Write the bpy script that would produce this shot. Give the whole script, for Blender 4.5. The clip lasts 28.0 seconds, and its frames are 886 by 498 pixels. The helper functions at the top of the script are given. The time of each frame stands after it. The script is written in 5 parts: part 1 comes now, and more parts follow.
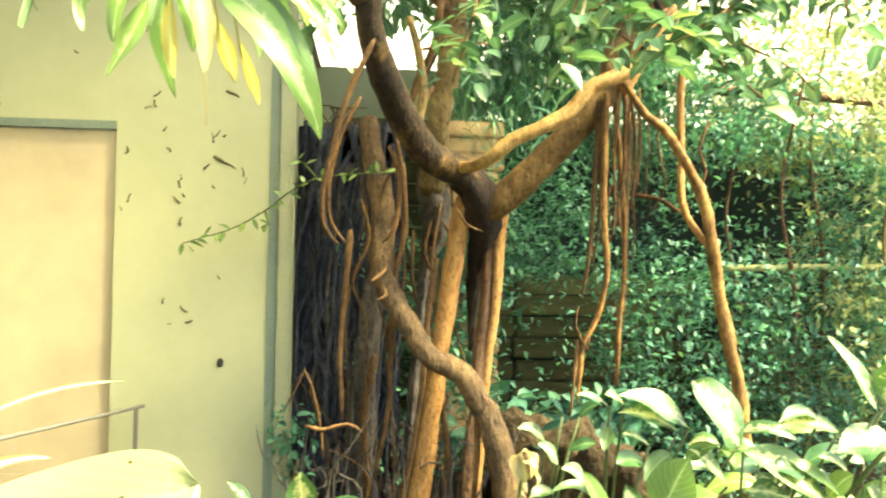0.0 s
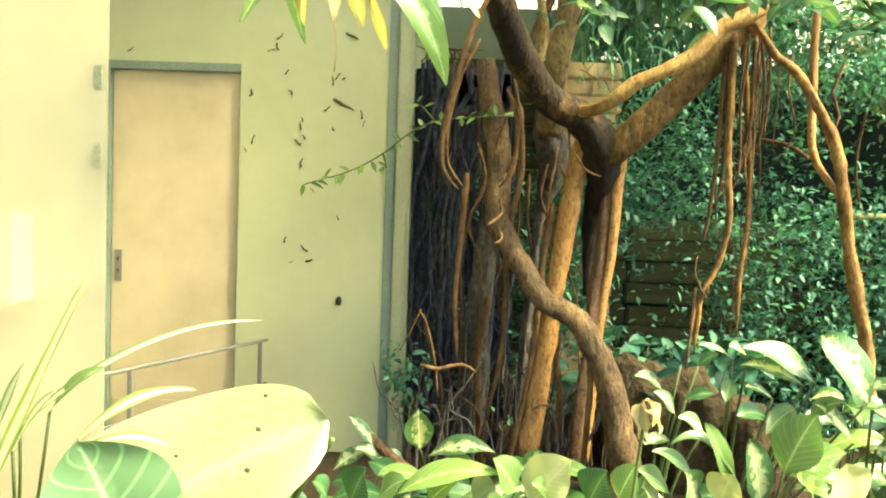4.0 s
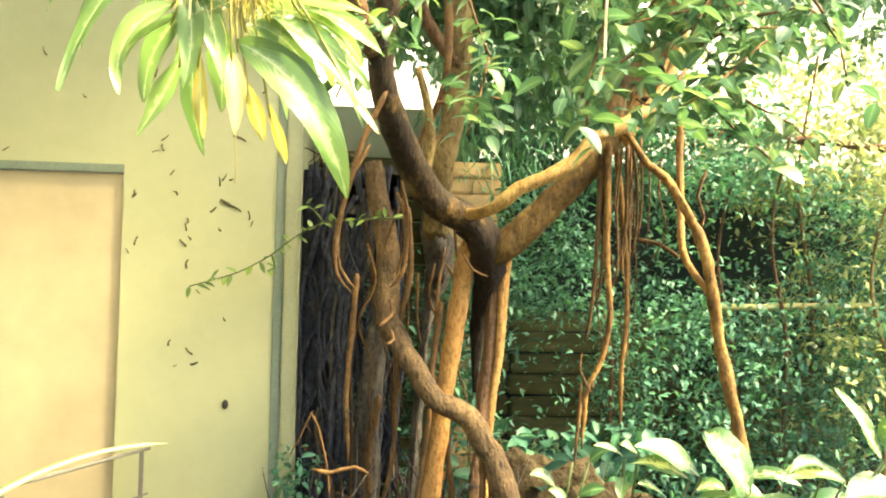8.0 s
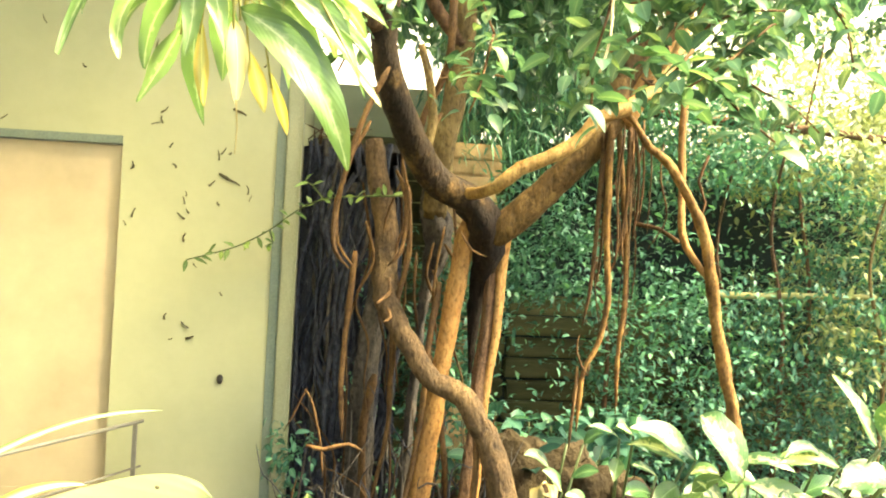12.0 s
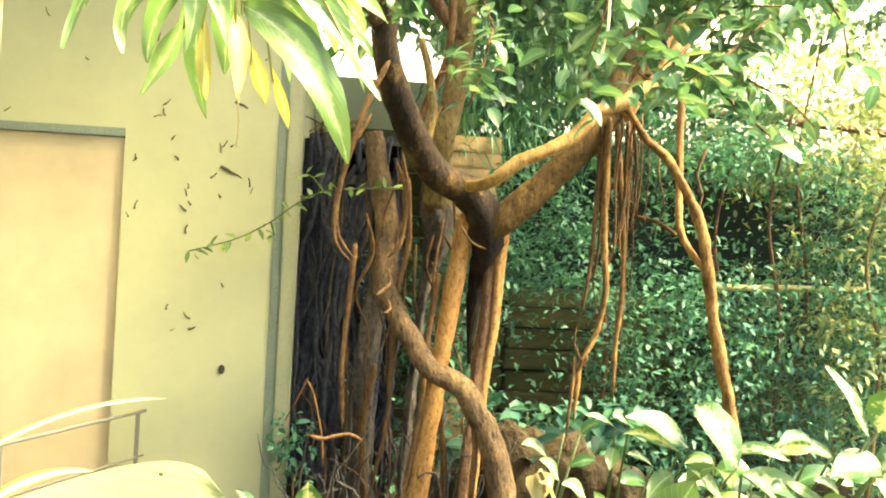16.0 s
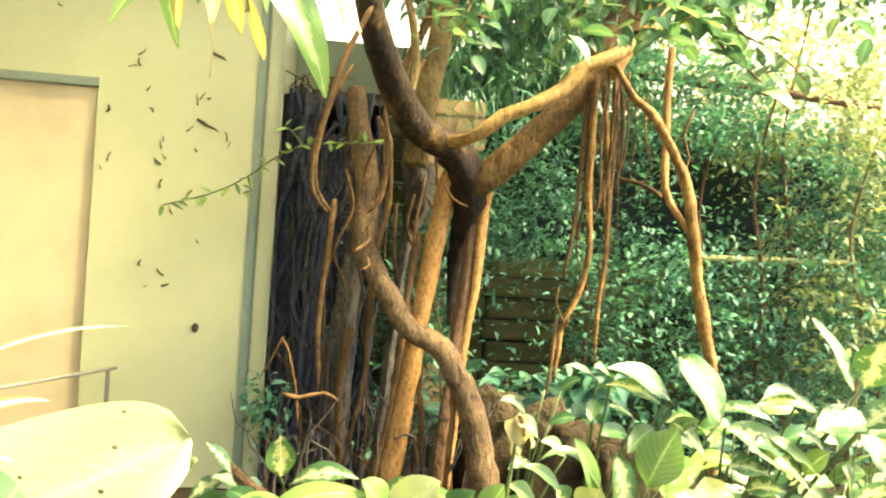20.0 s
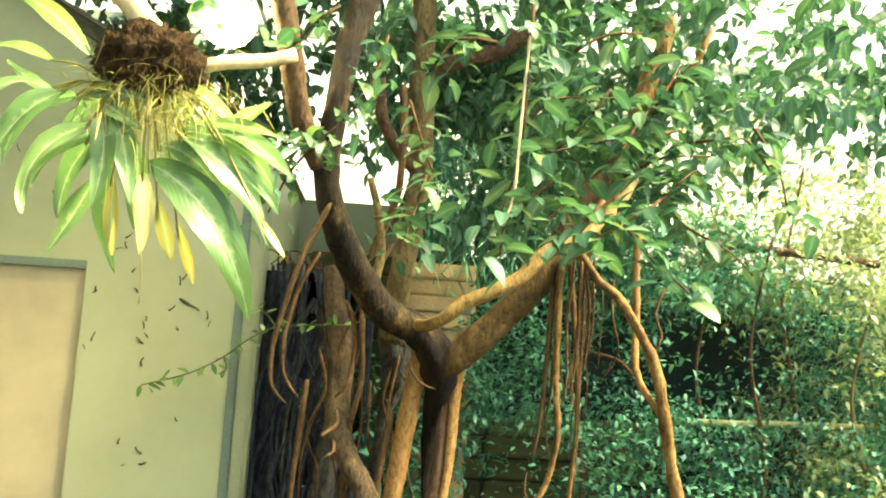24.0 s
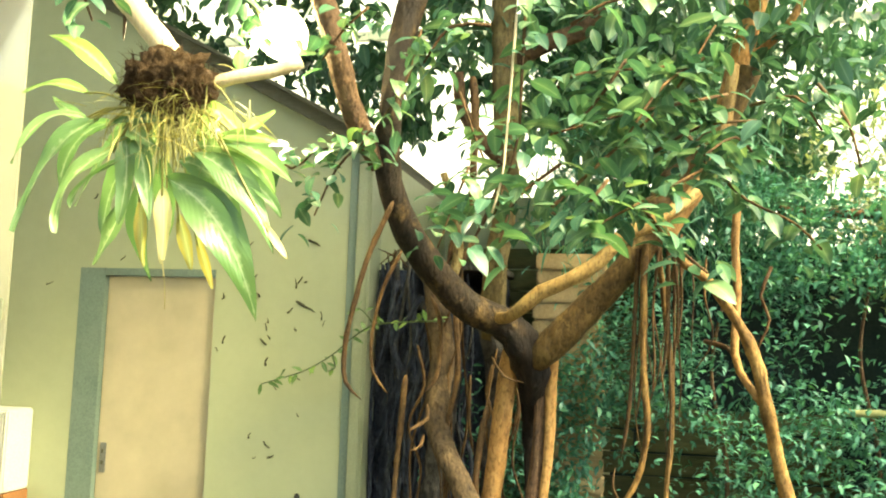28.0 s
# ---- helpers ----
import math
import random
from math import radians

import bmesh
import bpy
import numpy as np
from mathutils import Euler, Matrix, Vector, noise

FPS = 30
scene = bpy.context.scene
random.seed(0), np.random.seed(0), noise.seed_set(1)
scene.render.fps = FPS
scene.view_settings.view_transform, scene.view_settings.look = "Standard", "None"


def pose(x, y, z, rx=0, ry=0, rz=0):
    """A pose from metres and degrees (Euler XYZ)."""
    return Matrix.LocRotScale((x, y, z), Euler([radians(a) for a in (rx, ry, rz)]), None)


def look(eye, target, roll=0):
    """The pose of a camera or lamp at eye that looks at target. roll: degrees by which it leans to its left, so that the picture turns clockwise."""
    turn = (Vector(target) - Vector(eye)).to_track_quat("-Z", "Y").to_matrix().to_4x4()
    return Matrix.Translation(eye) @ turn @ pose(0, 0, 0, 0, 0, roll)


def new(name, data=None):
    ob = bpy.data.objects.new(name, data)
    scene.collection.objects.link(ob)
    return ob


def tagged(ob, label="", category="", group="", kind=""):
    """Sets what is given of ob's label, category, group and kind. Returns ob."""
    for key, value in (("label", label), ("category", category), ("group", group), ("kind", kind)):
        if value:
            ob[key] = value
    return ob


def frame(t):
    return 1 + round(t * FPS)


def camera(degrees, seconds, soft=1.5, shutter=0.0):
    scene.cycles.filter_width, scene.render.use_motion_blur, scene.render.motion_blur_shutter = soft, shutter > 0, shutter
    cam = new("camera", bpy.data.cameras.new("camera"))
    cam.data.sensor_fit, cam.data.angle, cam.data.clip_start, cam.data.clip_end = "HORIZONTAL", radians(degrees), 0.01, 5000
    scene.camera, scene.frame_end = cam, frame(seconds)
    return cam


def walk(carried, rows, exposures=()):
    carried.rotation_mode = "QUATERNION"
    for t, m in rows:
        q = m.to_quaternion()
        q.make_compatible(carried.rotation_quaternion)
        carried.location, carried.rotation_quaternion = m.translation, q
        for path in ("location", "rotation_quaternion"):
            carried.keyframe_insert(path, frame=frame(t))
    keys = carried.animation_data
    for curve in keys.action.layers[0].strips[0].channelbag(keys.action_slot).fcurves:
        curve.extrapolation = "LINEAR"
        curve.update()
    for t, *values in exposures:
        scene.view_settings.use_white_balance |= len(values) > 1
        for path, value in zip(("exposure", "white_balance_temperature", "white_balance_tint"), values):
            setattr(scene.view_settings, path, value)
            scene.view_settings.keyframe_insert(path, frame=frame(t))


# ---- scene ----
# ---- camera ----
cam = camera(52.7, 28.0, soft=2.0, shutter=0.5)
PATH = [
    (0, (0.393, 0.098, 1.355), (0.555, 2.091, 1.37), 1.3),
    (0.5, (0.428, 0.114, 1.394), (0.668, 2.1, 1.395), 1.4),
    (1, (0.475, 0.106, 1.448), (0.713, 2.089, 1.343), 1.3),
    (1.5, (0.423, 0.104, 1.434), (0.347, 2.1, 1.339), 0.8),
    (2, (0.359, 0.106, 1.385), (0.253, 2.098, 1.245), 1.5),
    (2.5, (0.338, 0.101, 1.366), (0.241, 2.094, 1.226), 2.0),
    (3, (0.318, 0.074, 1.364), (0.243, 2.069, 1.245), 1.7),
    (3.5, (0.358, 0.082, 1.368), (0.287, 2.077, 1.245), 2.0),
    (5.5, (0.173, 0.074, 1.425), (0.243, 2.069, 1.297), 1.7),
    (6, (0.223, 0.023, 1.452), (0.445, 2.011, 1.473), 1.7),
    (6.5, (0.238, 0.011, 1.47), (0.451, 1.999, 1.534), 1.2),
    (7, (0.242, 0.018, 1.464), (0.452, 2.006, 1.533), 1.0),
    (7.5, (0.241, 0.026, 1.46), (0.451, 2.014, 1.53), 1.2),
    (8, (0.233, 0.027, 1.457), (0.446, 2.015, 1.526), 1.4),
    (8.5, (0.233, 0.028, 1.453), (0.449, 2.015, 1.518), 2.0),
    (9, (0.231, 0.026, 1.45), (0.448, 2.013, 1.511), 2.6),
    (9.5, (0.226, 0.019, 1.444), (0.446, 2.006, 1.506), 2.6),
    (10, (0.226, 0.03, 1.432), (0.448, 2.017, 1.473), 3.1),
    (10.5, (0.224, 0.04, 1.426), (0.447, 2.027, 1.468), 3.2),
    (11, (0.229, 0.043, 1.435), (0.449, 2.03, 1.475), 2.7),
    (11.5, (0.229, 0.05, 1.431), (0.45, 2.037, 1.466), 2.9),
    (12, (0.229, 0.05, 1.425), (0.449, 2.037, 1.462), 2.8),
    (12.5, (0.225, 0.051, 1.415), (0.45, 2.038, 1.453), 3.1),
    (14.5, (0.221, 0.026, 1.434), (0.448, 2.013, 1.457), 3.7),
    (15, (0.223, 0.038, 1.433), (0.448, 2.025, 1.447), 3.1),
    (15.5, (0.22, 0.008, 1.429), (0.444, 1.995, 1.446), 2.9),
    (16, (0.231, 0.004, 1.425), (0.45, 1.991, 1.444), 2.9),
    (16.5, (0.231, 0.002, 1.416), (0.45, 1.99, 1.436), 3.0),
    (17, (0.233, 0.005, 1.424), (0.452, 1.993, 1.442), 3.0),
    (17.5, (0.232, 0.008, 1.422), (0.451, 1.996, 1.438), 3.2),
    (18, (0.258, 0.073, 1.36), (0.453, 2.062, 1.292), 3.4),
    (18.5, (0.255, 0.098, 1.311), (0.458, 2.087, 1.235), 2.7),
    (19, (0.252, 0.079, 1.3), (0.484, 2.065, 1.255), 3.2),
    (19.5, (0.272, 0.077, 1.284), (0.498, 2.064, 1.258), 3.9),
    (20, (0.259, 0.103, 1.276), (0.519, 2.086, 1.269), 3.9),
    (20.5, (0.277, 0.085, 1.267), (0.616, 2.056, 1.271), 4.2),
    (21, (0.322, 0.085, 1.276), (0.655, 2.058, 1.28), 3.8),
    (21.5, (0.309, 0.102, 1.329), (0.635, 2.074, 1.378), 5.7),
    (22, (0.351, 0.07, 1.369), (0.624, 2.035, 1.621), 5.8),
    (22.5, (0.309, 0.011, 1.392), (0.62, 1.952, 1.764), 6.9),
    (24.5, (0.739, 0.012, 1.725), (0.820, 2.000, 1.922), 2.7),
    (25, (0.781, 0.015, 1.768), (0.830, 2.006, 1.949), 1.5),
    (25.5, (1.155, 0.030, 1.733), (0.845, 1.997, 1.920), 1.6),
    (26, (1.369, 0.078, 1.717), (0.921, 2.018, 1.908), 1.2),
    (26.5, (1.456, 0.108, 1.709), (1.038, 2.053, 1.906), 0.7),
    (27, (1.506, 0.103, 1.699), (1.068, 2.044, 1.898), 0.9),
    (27.5, (1.489, 0.103, 1.701), (1.060, 2.047, 1.896), 1.3),
    (28, (1.477, 0.107, 1.676), (1.057, 2.052, 1.877), 1.9),
]
walk(cam, [(t, look(eye, target, roll)) for t, eye, target, roll in PATH],
     exposures=[(0.0, 2.98, 8350, 0), (1.0, 2.98, 8350, 0), (2.0, 2.56, 7950, -9), (3.0, 2.58, 7950, -7), (5.0, 2.80, 8200, 0), (6.0, 2.95, 8600, 5), (20.0, 3.01, 8650, 4), (21.5, 2.80, 8250, -2), (22.5, 2.55, 8000, -6), (25.0, 2.42, 7750, -7), (26.0, 2.35, 7800, -7), (27.0, 2.46, 7950, -5), (28.0, 2.45, 7850, -6)])

# ---- world and light ----
SUN_EL, SUN_AZ = radians(49), radians(109)
world = bpy.data.worlds.new("sky")
scene.world = world
world.use_nodes = True
wn = world.node_tree.nodes
sky = wn.new("ShaderNodeTexSky")
sky.sky_type, sky.sun_disc = "NISHITA", False
sky.sun_elevation, sky.sun_rotation = SUN_EL, SUN_AZ
world.node_tree.links.new(sky.outputs[0], wn["Background"].inputs[0])
sky.dust_density, sky.ozone_density, sky.air_density = 2.5, 1.0, 0.9
wn["Background"].inputs[1].default_value = 0.15
sun = new("sun", bpy.data.lights.new("sun", "SUN"))
sun.data.energy, sun.data.angle, sun.data.color = 3.75, radians(20), (1.0, 0.88, 0.62)
to_sun = Vector((math.sin(SUN_AZ) * math.cos(SUN_EL), math.cos(SUN_AZ) * math.cos(SUN_EL), math.sin(SUN_EL)))
sun.matrix_world = look((0, 0, 8), Vector((0, 0, 8)) - to_sun)



# ---- materials ----
def nodes_of(name):
    m = bpy.data.materials.new(name)
    m.use_nodes = True
    return m, m.node_tree.nodes, m.node_tree.links, m.node_tree.nodes["Principled BSDF"]


def ramp(n, l, fac, stops):
    r = n.new("ShaderNodeValToRGB")
    e = r.color_ramp.elements
    while len(e) < len(stops):
        e.new(0.5)
    for el, (p, c) in zip(e, stops):
        el.position, el.color = p, (*c, 1)
    l.new(fac, r.inputs[0])
    return r.outputs[0]


def noise_tex(n, l, scale, detail=4, stretch=None, rough=0.6):
    t = n.new("ShaderNodeTexNoise")
    t.inputs["Scale"].default_value, t.inputs["Detail"].default_value = scale, detail
    t.inputs["Roughness"].default_value = rough
    c = n.new("ShaderNodeTexCoord")
    if stretch:
        mp = n.new("ShaderNodeMapping")
        mp.inputs["Scale"].default_value = stretch
        l.new(c.outputs["Object"], mp.inputs[0])
        l.new(mp.outputs[0], t.inputs["Vector"])
    else:
        l.new(c.outputs["Object"], t.inputs["Vector"])
    return t.outputs["Fac"]


def mixc(n, l, fac, a, b, mode="MIX"):
    m = n.new("ShaderNodeMix")
    m.data_type, m.blend_type = "RGBA", mode
    for s, v in ((m.inputs[0], fac), (m.inputs[6], a), (m.inputs[7], b)):
        if isinstance(v, (int, float)):
            s.default_value = v
        elif isinstance(v, tuple):
            s.default_value = (*v, 1)
        else:
            l.new(v, s)
    return m.outputs[2]


def bump(n, l, p, height, strength, dist=0.01):
    b = n.new("ShaderNodeBump")
    b.inputs["Strength"].default_value, b.inputs["Distance"].default_value = strength, dist
    l.new(height, b.inputs["Height"])
    l.new(b.outputs[0], p.inputs["Normal"])


def surface(name, dark, light, scale=6, fine=60, rough=0.7, relief=0.3, stretch=None, dist=0.01, vary=0.25, metal=0.0, mix=0.35):
    """A two-scale surface: broad stains between two colours, fine grain and relief, and a shade of its own for each object."""
    m, n, l, p = nodes_of(name)
    broad, grain = noise_tex(n, l, scale, 5, stretch), noise_tex(n, l, fine, 6, stretch)
    col = ramp(n, l, broad, [(0.3, dark), (0.7, light)])
    col = mixc(n, l, mix, col, ramp(n, l, grain, [(0.3, tuple(c * 0.55 for c in dark)), (0.7, tuple(min(1, c * 1.2) for c in light))]))
    info = n.new("ShaderNodeObjectInfo")
    shade = ramp(n, l, info.outputs["Random"], [(0, (1 - vary,) * 3), (1, (1, 1, 1))])
    l.new(mixc(n, l, 1.0, col, shade, "MULTIPLY"), p.inputs["Base Color"])
    p.inputs["Roughness"].default_value, p.inputs["Metallic"].default_value = rough, metal
    p.inputs["Specular IOR Level"].default_value = 0.5 if rough < 0.7 else 0.15
    bump(n, l, p, grain, relief, dist)
    return m


def leaf_material(name, edge, heart, glow, rough=0.4, spread=0.35, spots=0.0, tip=None, islands=False, vein=1.12, ribs=75, midrib=1.5, gloss=0.5):
    """A leaf: heart colour along the midrib, edge colour at the margin, lighter veins, light passing through."""
    m, n, l, p = nodes_of(name)
    uv = n.new("ShaderNodeTexCoord").outputs["UV"]
    sep = n.new("ShaderNodeSeparateXYZ")
    l.new(uv, sep.inputs[0])
    ab = n.new("ShaderNodeMath"); ab.operation = "SUBTRACT"; ab.inputs[1].default_value = 0.5
    l.new(sep.outputs[0], ab.inputs[0])
    off = n.new("ShaderNodeMath"); off.operation = "ABSOLUTE"
    l.new(ab.outputs[0], off.inputs[0])
    spot = noise_tex(n, l, 38, 3)
    add = n.new("ShaderNodeMath"); add.operation = "MULTIPLY_ADD"
    l.new(spot, add.inputs[0]); add.inputs[1].default_value = spots
    l.new(off.outputs[0], add.inputs[2])
    col = ramp(n, l, add.outputs[0], [(max(0.02, spread - 0.1), heart), (spread + 0.1, edge)])
    # side veins: waves running out from the midrib
    vm = n.new("ShaderNodeMath"); vm.operation = "MULTIPLY_ADD"
    l.new(off.outputs[0], vm.inputs[0]); vm.inputs[1].default_value = -0.7
    l.new(sep.outputs[1], vm.inputs[2])
    sn = n.new("ShaderNodeMath"); sn.operation = "MULTIPLY"; sn.inputs[1].default_value = ribs
    l.new(vm.outputs[0], sn.inputs[0])
    si = n.new("ShaderNodeMath"); si.operation = "SINE"
    l.new(sn.outputs[0], si.inputs[0])
    veins = ramp(n, l, si.outputs[0], [(0.8, (1, 1, 1)), (0.98, (vein, vein * 1.03, vein * 0.9))])
    col = mixc(n, l, 0.8, col, veins, "MULTIPLY")
    rib = ramp(n, l, off.outputs[0], [(0.012, (0, 0, 0)), (0.03, (1, 1, 1))])
    col = mixc(n, l, rib, tuple(min(0.8, c * midrib + 0.03) for c in heart), col)
    if tip:
        col = mixc(n, l, ramp(n, l, sep.outputs[1], [(0.9, (0, 0, 0)), (0.99, (1, 1, 1))]), col, tip)
    if islands:
        rnd = n.new("ShaderNodeNewGeometry").outputs["Random Per Island"]
    else:
        rnd = n.new("ShaderNodeObjectInfo").outputs["Random"]
    col = mixc(n, l, 1.0, col, ramp(n, l, rnd, [(0, (0.55, 0.62, 0.6)), (0.6, (1, 1, 1)), (1, (1.35, 1.25, 0.9))]), "MULTIPLY")
    l.new(col, p.inputs["Base Color"])
    p.inputs["Roughness"].default_value = rough
    p.inputs["Specular IOR Level"].default_value = gloss
    tr = n.new("ShaderNodeBsdfTranslucent")
    l.new(mixc(n, l, 1.0, col, (1.18, 1.22, 0.82), "MULTIPLY"), tr.inputs[0])
    mx = n.new("ShaderNodeMixShader")
    mx.inputs[0].default_value = glow
    l.new(p.outputs[0], mx.inputs[1]); l.new(tr.outputs[0], mx.inputs[2])
    l.new(mx.outputs[0], n["Material Output"].inputs[0])
    bump(n, l, p, si.outputs[0], 0.12, 0.002)
    return m


PAINT = surface("painted_render", (0.36, 0.385, 0.235), (0.43, 0.455, 0.285), 0.9, 14, 0.55, 0.02, vary=0.0, dist=0.003, mix=0.07)
TRIM_DARK = surface("green_grey_trim", (0.13, 0.19, 0.16), (0.2, 0.26, 0.21), 4, 80, 0.5, 0.1, vary=0.1)
TRIM_LIGHT = surface("aluminium_trim", (0.27, 0.30, 0.19), (0.35, 0.375, 0.245), 4, 120, 0.45, 0.08, vary=0.1)
DOOR = surface("door_paint", (0.45, 0.385, 0.25), (0.53, 0.455, 0.305), 0.9, 2.5, 0.3, 0.02, None, 0.002, 0.0)
STEEL = surface("grey_steel", (0.2, 0.21, 0.2), (0.34, 0.34, 0.31), 8, 120, 0.4, 0.1, metal=0.6)
RAIL = surface("dull_grey_rail", (0.10, 0.105, 0.09), (0.19, 0.19, 0.165), 8, 120, 0.6, 0.1)
CREAM = surface("cream_enamel", (0.78, 0.77, 0.66), (0.84, 0.83, 0.74), 3, 90, 0.45, 0.06)
TAN = surface("tan_plastic", (0.40, 0.17, 0.06), (0.50, 0.23, 0.09), 5, 90, 0.5, 0.06)
RUBBER = surface("black_rubber", (0.012, 0.013, 0.012), (0.03, 0.03, 0.027), 30, 200, 0.6, 0.2)
GRIME = surface("dark_grime", (0.075, 0.075, 0.045), (0.16, 0.15, 0.09), 30, 200, 0.9, 0.3, vary=0.5)
FASCIA = surface("weathered_fascia", (0.09, 0.09, 0.066), (0.17, 0.16, 0.115), 3, 50, 0.8, 0.3, (0.3, 1, 1))
# near-black teal that stands in for deep shade behind the hedge
DEEP = surface("shadow_board", (0.012, 0.020, 0.022), (0.03, 0.046, 0.046), 4, 40, 0.95, 0.4)
SOIL = surface("dark_soil", (0.02, 0.015, 0.01), (0.06, 0.045, 0.03), 4, 45, 0.95, 0.9, dist=0.04)
ROCK = surface("brown_rock", (0.02, 0.017, 0.012), (0.095, 0.072, 0.04), 4, 30, 0.9, 1.0, dist=0.03)
PLANK = surface("mossy_plank", (0.06, 0.076, 0.040), (0.165, 0.158, 0.080), 3, 40, 0.85, 0.5, (0.25, 1, 3), 0.01, 0.45)
STONE = surface("sand_block", (0.34, 0.24, 0.125), (0.50, 0.37, 0.21), 5, 60, 0.85, 0.5, vary=0.25)


def bark(name, dark, mid, light, patch=5.0, grain=70.0, rough=0.75, relief=0.9, cover=0.45, vary=0.15, top=0.72):
    """Bark: dark patches of moss and painted shade over a mid tone, paler worn streaks, fine cracks with depth."""
    m, n, l, p = nodes_of(name)
    big, mid_n, fine = noise_tex(n, l, patch, 6, None, 0.7), noise_tex(n, l, patch * 5, 5, (1, 1, 0.45)), noise_tex(n, l, grain, 6, (1, 1, 0.5), 0.7)
    col = ramp(n, l, big, [(cover - 0.14, dark), (cover + 0.08, mid), (top, light)])
    col = mixc(n, l, 0.45, col, ramp(n, l, mid_n, [(0.32, dark), (0.6, mid), (0.8, light)]))
    cracks = ramp(n, l, fine, [(0.36, (0.35, 0.32, 0.3)), (0.5, (1, 1, 1)), (0.75, (1.2, 1.18, 1.1))])
    col = mixc(n, l, 0.8, col, cracks, "MULTIPLY")
    info = n.new("ShaderNodeObjectInfo")
    col = mixc(n, l, 1.0, col, ramp(n, l, info.outputs["Random"], [(0, (1 - vary,) * 3), (1, (1, 1, 1))]), "MULTIPLY")
    l.new(col, p.inputs["Base Color"])
    p.inputs["Roughness"].default_value, p.inputs["Specular IOR Level"].default_value = rough, 0.2
    b1, b2 = n.new("ShaderNodeBump"), n.new("ShaderNodeBump")
    b1.inputs["Strength"].default_value, b1.inputs["Distance"].default_value = relief, 0.03
    b2.inputs["Strength"].default_value, b2.inputs["Distance"].default_value = relief, 0.008
    l.new(mid_n, b1.inputs["Height"]); l.new(fine, b2.inputs["Height"])
    l.new(b1.outputs[0], b2.inputs["Normal"]); l.new(b2.outputs[0], p.inputs["Normal"])
    return m


BARK_ORANGE = bark("orange_bark", (0.085, 0.045, 0.017), (0.44, 0.235, 0.085), (0.64, 0.40, 0.165), 5, 60, 0.65, 0.6, 0.36)
BARK_OCHRE = bark("smooth_ochre_bark", (0.09, 0.055, 0.022), (0.34, 0.21, 0.075), (0.56, 0.39, 0.165), 7, 90, 0.55, 0.4, 0.34, top=0.62)
BARK_MOTTLED = bark("mottled_bark", (0.035, 0.022, 0.012), (0.27, 0.15, 0.05), (0.52, 0.33, 0.12), 4.5, 60, 0.65, 0.7, 0.45, top=0.64)
BARK_MOSSY = bark("mossy_olive_bark", (0.05, 0.038, 0.02), (0.19, 0.14, 0.06), (0.36, 0.29, 0.14), 5, 60, 0.75, 0.8, 0.42, top=0.66)
# extra dark patches stand in for the shaded underside of the limb
BARK_LIMB = bark("brown_limb_bark", (0.025, 0.018, 0.011), (0.19, 0.118, 0.044), (0.45, 0.30, 0.115), 4.0, 60, 0.65, 0.8, 0.46, top=0.62)
# nearly black, with the shade between the trunks put into the bark colour
BARK_CORE = bark("shaded_core_bark", (0.007, 0.006, 0.007), (0.024, 0.017, 0.013), (0.10, 0.062, 0.03), 4.0, 60, 0.7, 0.9, 0.46, top=0.7)
# patches mix moss with painted light: black underside, lit ochre upper side
BARK_DARK = bark("mossy_shaded_bark", (0.008, 0.007, 0.008), (0.036, 0.025, 0.016), (0.28, 0.175, 0.07), 4.0, 60, 0.65, 0.9, 0.46, top=0.64)
BARK_BROWN = bark("rough_brown_bark", (0.045, 0.03, 0.022), (0.155, 0.092, 0.054), (0.29, 0.175, 0.095), 8, 55, 0.8, 1.0, 0.42)
# grey and blue-black tones hold the bluish deep shade, lifted for haze
BARK_GREY = bark("grey_bark", (0.026, 0.027, 0.030), (0.092, 0.086, 0.080), (0.22, 0.19, 0.15), 6, 60, 0.85, 0.9, 0.45)
BARK_BLACK = bark("shaded_fibrous_bark", (0.017, 0.023, 0.039), (0.054, 0.064, 0.090), (0.135, 0.14, 0.16), 8, 60, 0.95, 1.0, 0.5)
BARK_STEM = bark("grey_brown_bark", (0.03, 0.024, 0.019), (0.145, 0.098, 0.056), (0.32, 0.215, 0.11), 6, 50, 0.8, 1.0, 0.44, top=0.68)
ROOT = bark("aerial_root_bark", (0.028, 0.019, 0.014), (0.15, 0.085, 0.038), (0.33, 0.20, 0.085), 6, 80, 0.75, 0.5, 0.42, 0.45)
MOSS_LOG = surface("mossy_log", (0.30, 0.32, 0.13), (0.48, 0.47, 0.23), 7, 60, 0.8, 0.5, (1, 1, 0.4), 0.006)
PALE_WOOD = surface("pale_stripped_wood", (0.55, 0.43, 0.25), (0.72, 0.60, 0.38), 8, 70, 0.6, 0.4, (1, 1, 0.4), 0.006, 0.1)
PEAT = surface("fibrous_root_ball", (0.028, 0.018, 0.013), (0.19, 0.12, 0.06), 26, 160, 1.0, 1.0, vary=0.2, dist=0.03)
CONCRETE = surface("pale_hall_wall", (0.42, 0.42, 0.36), (0.55, 0.54, 0.46), 1.2, 40, 0.8, 0.2, vary=0.0)
SEDGE = leaf_material("thin_root_leaf", (0.32, 0.30, 0.10), (0.42, 0.38, 0.16), 0.2, 0.5, islands=True)
LEAF_STRAP = leaf_material("strap_leaf", (0.17, 0.28, 0.11), (0.42, 0.49, 0.29), 0.28, 0.34, 0.36, 0.7, vein=1.0, midrib=1.1)
LEAF_FIG = leaf_material("fig_leaf", (0.13, 0.235, 0.14), (0.22, 0.31, 0.19), 0.33, 0.36, 0.28, 0.3, vein=1.3, ribs=60)
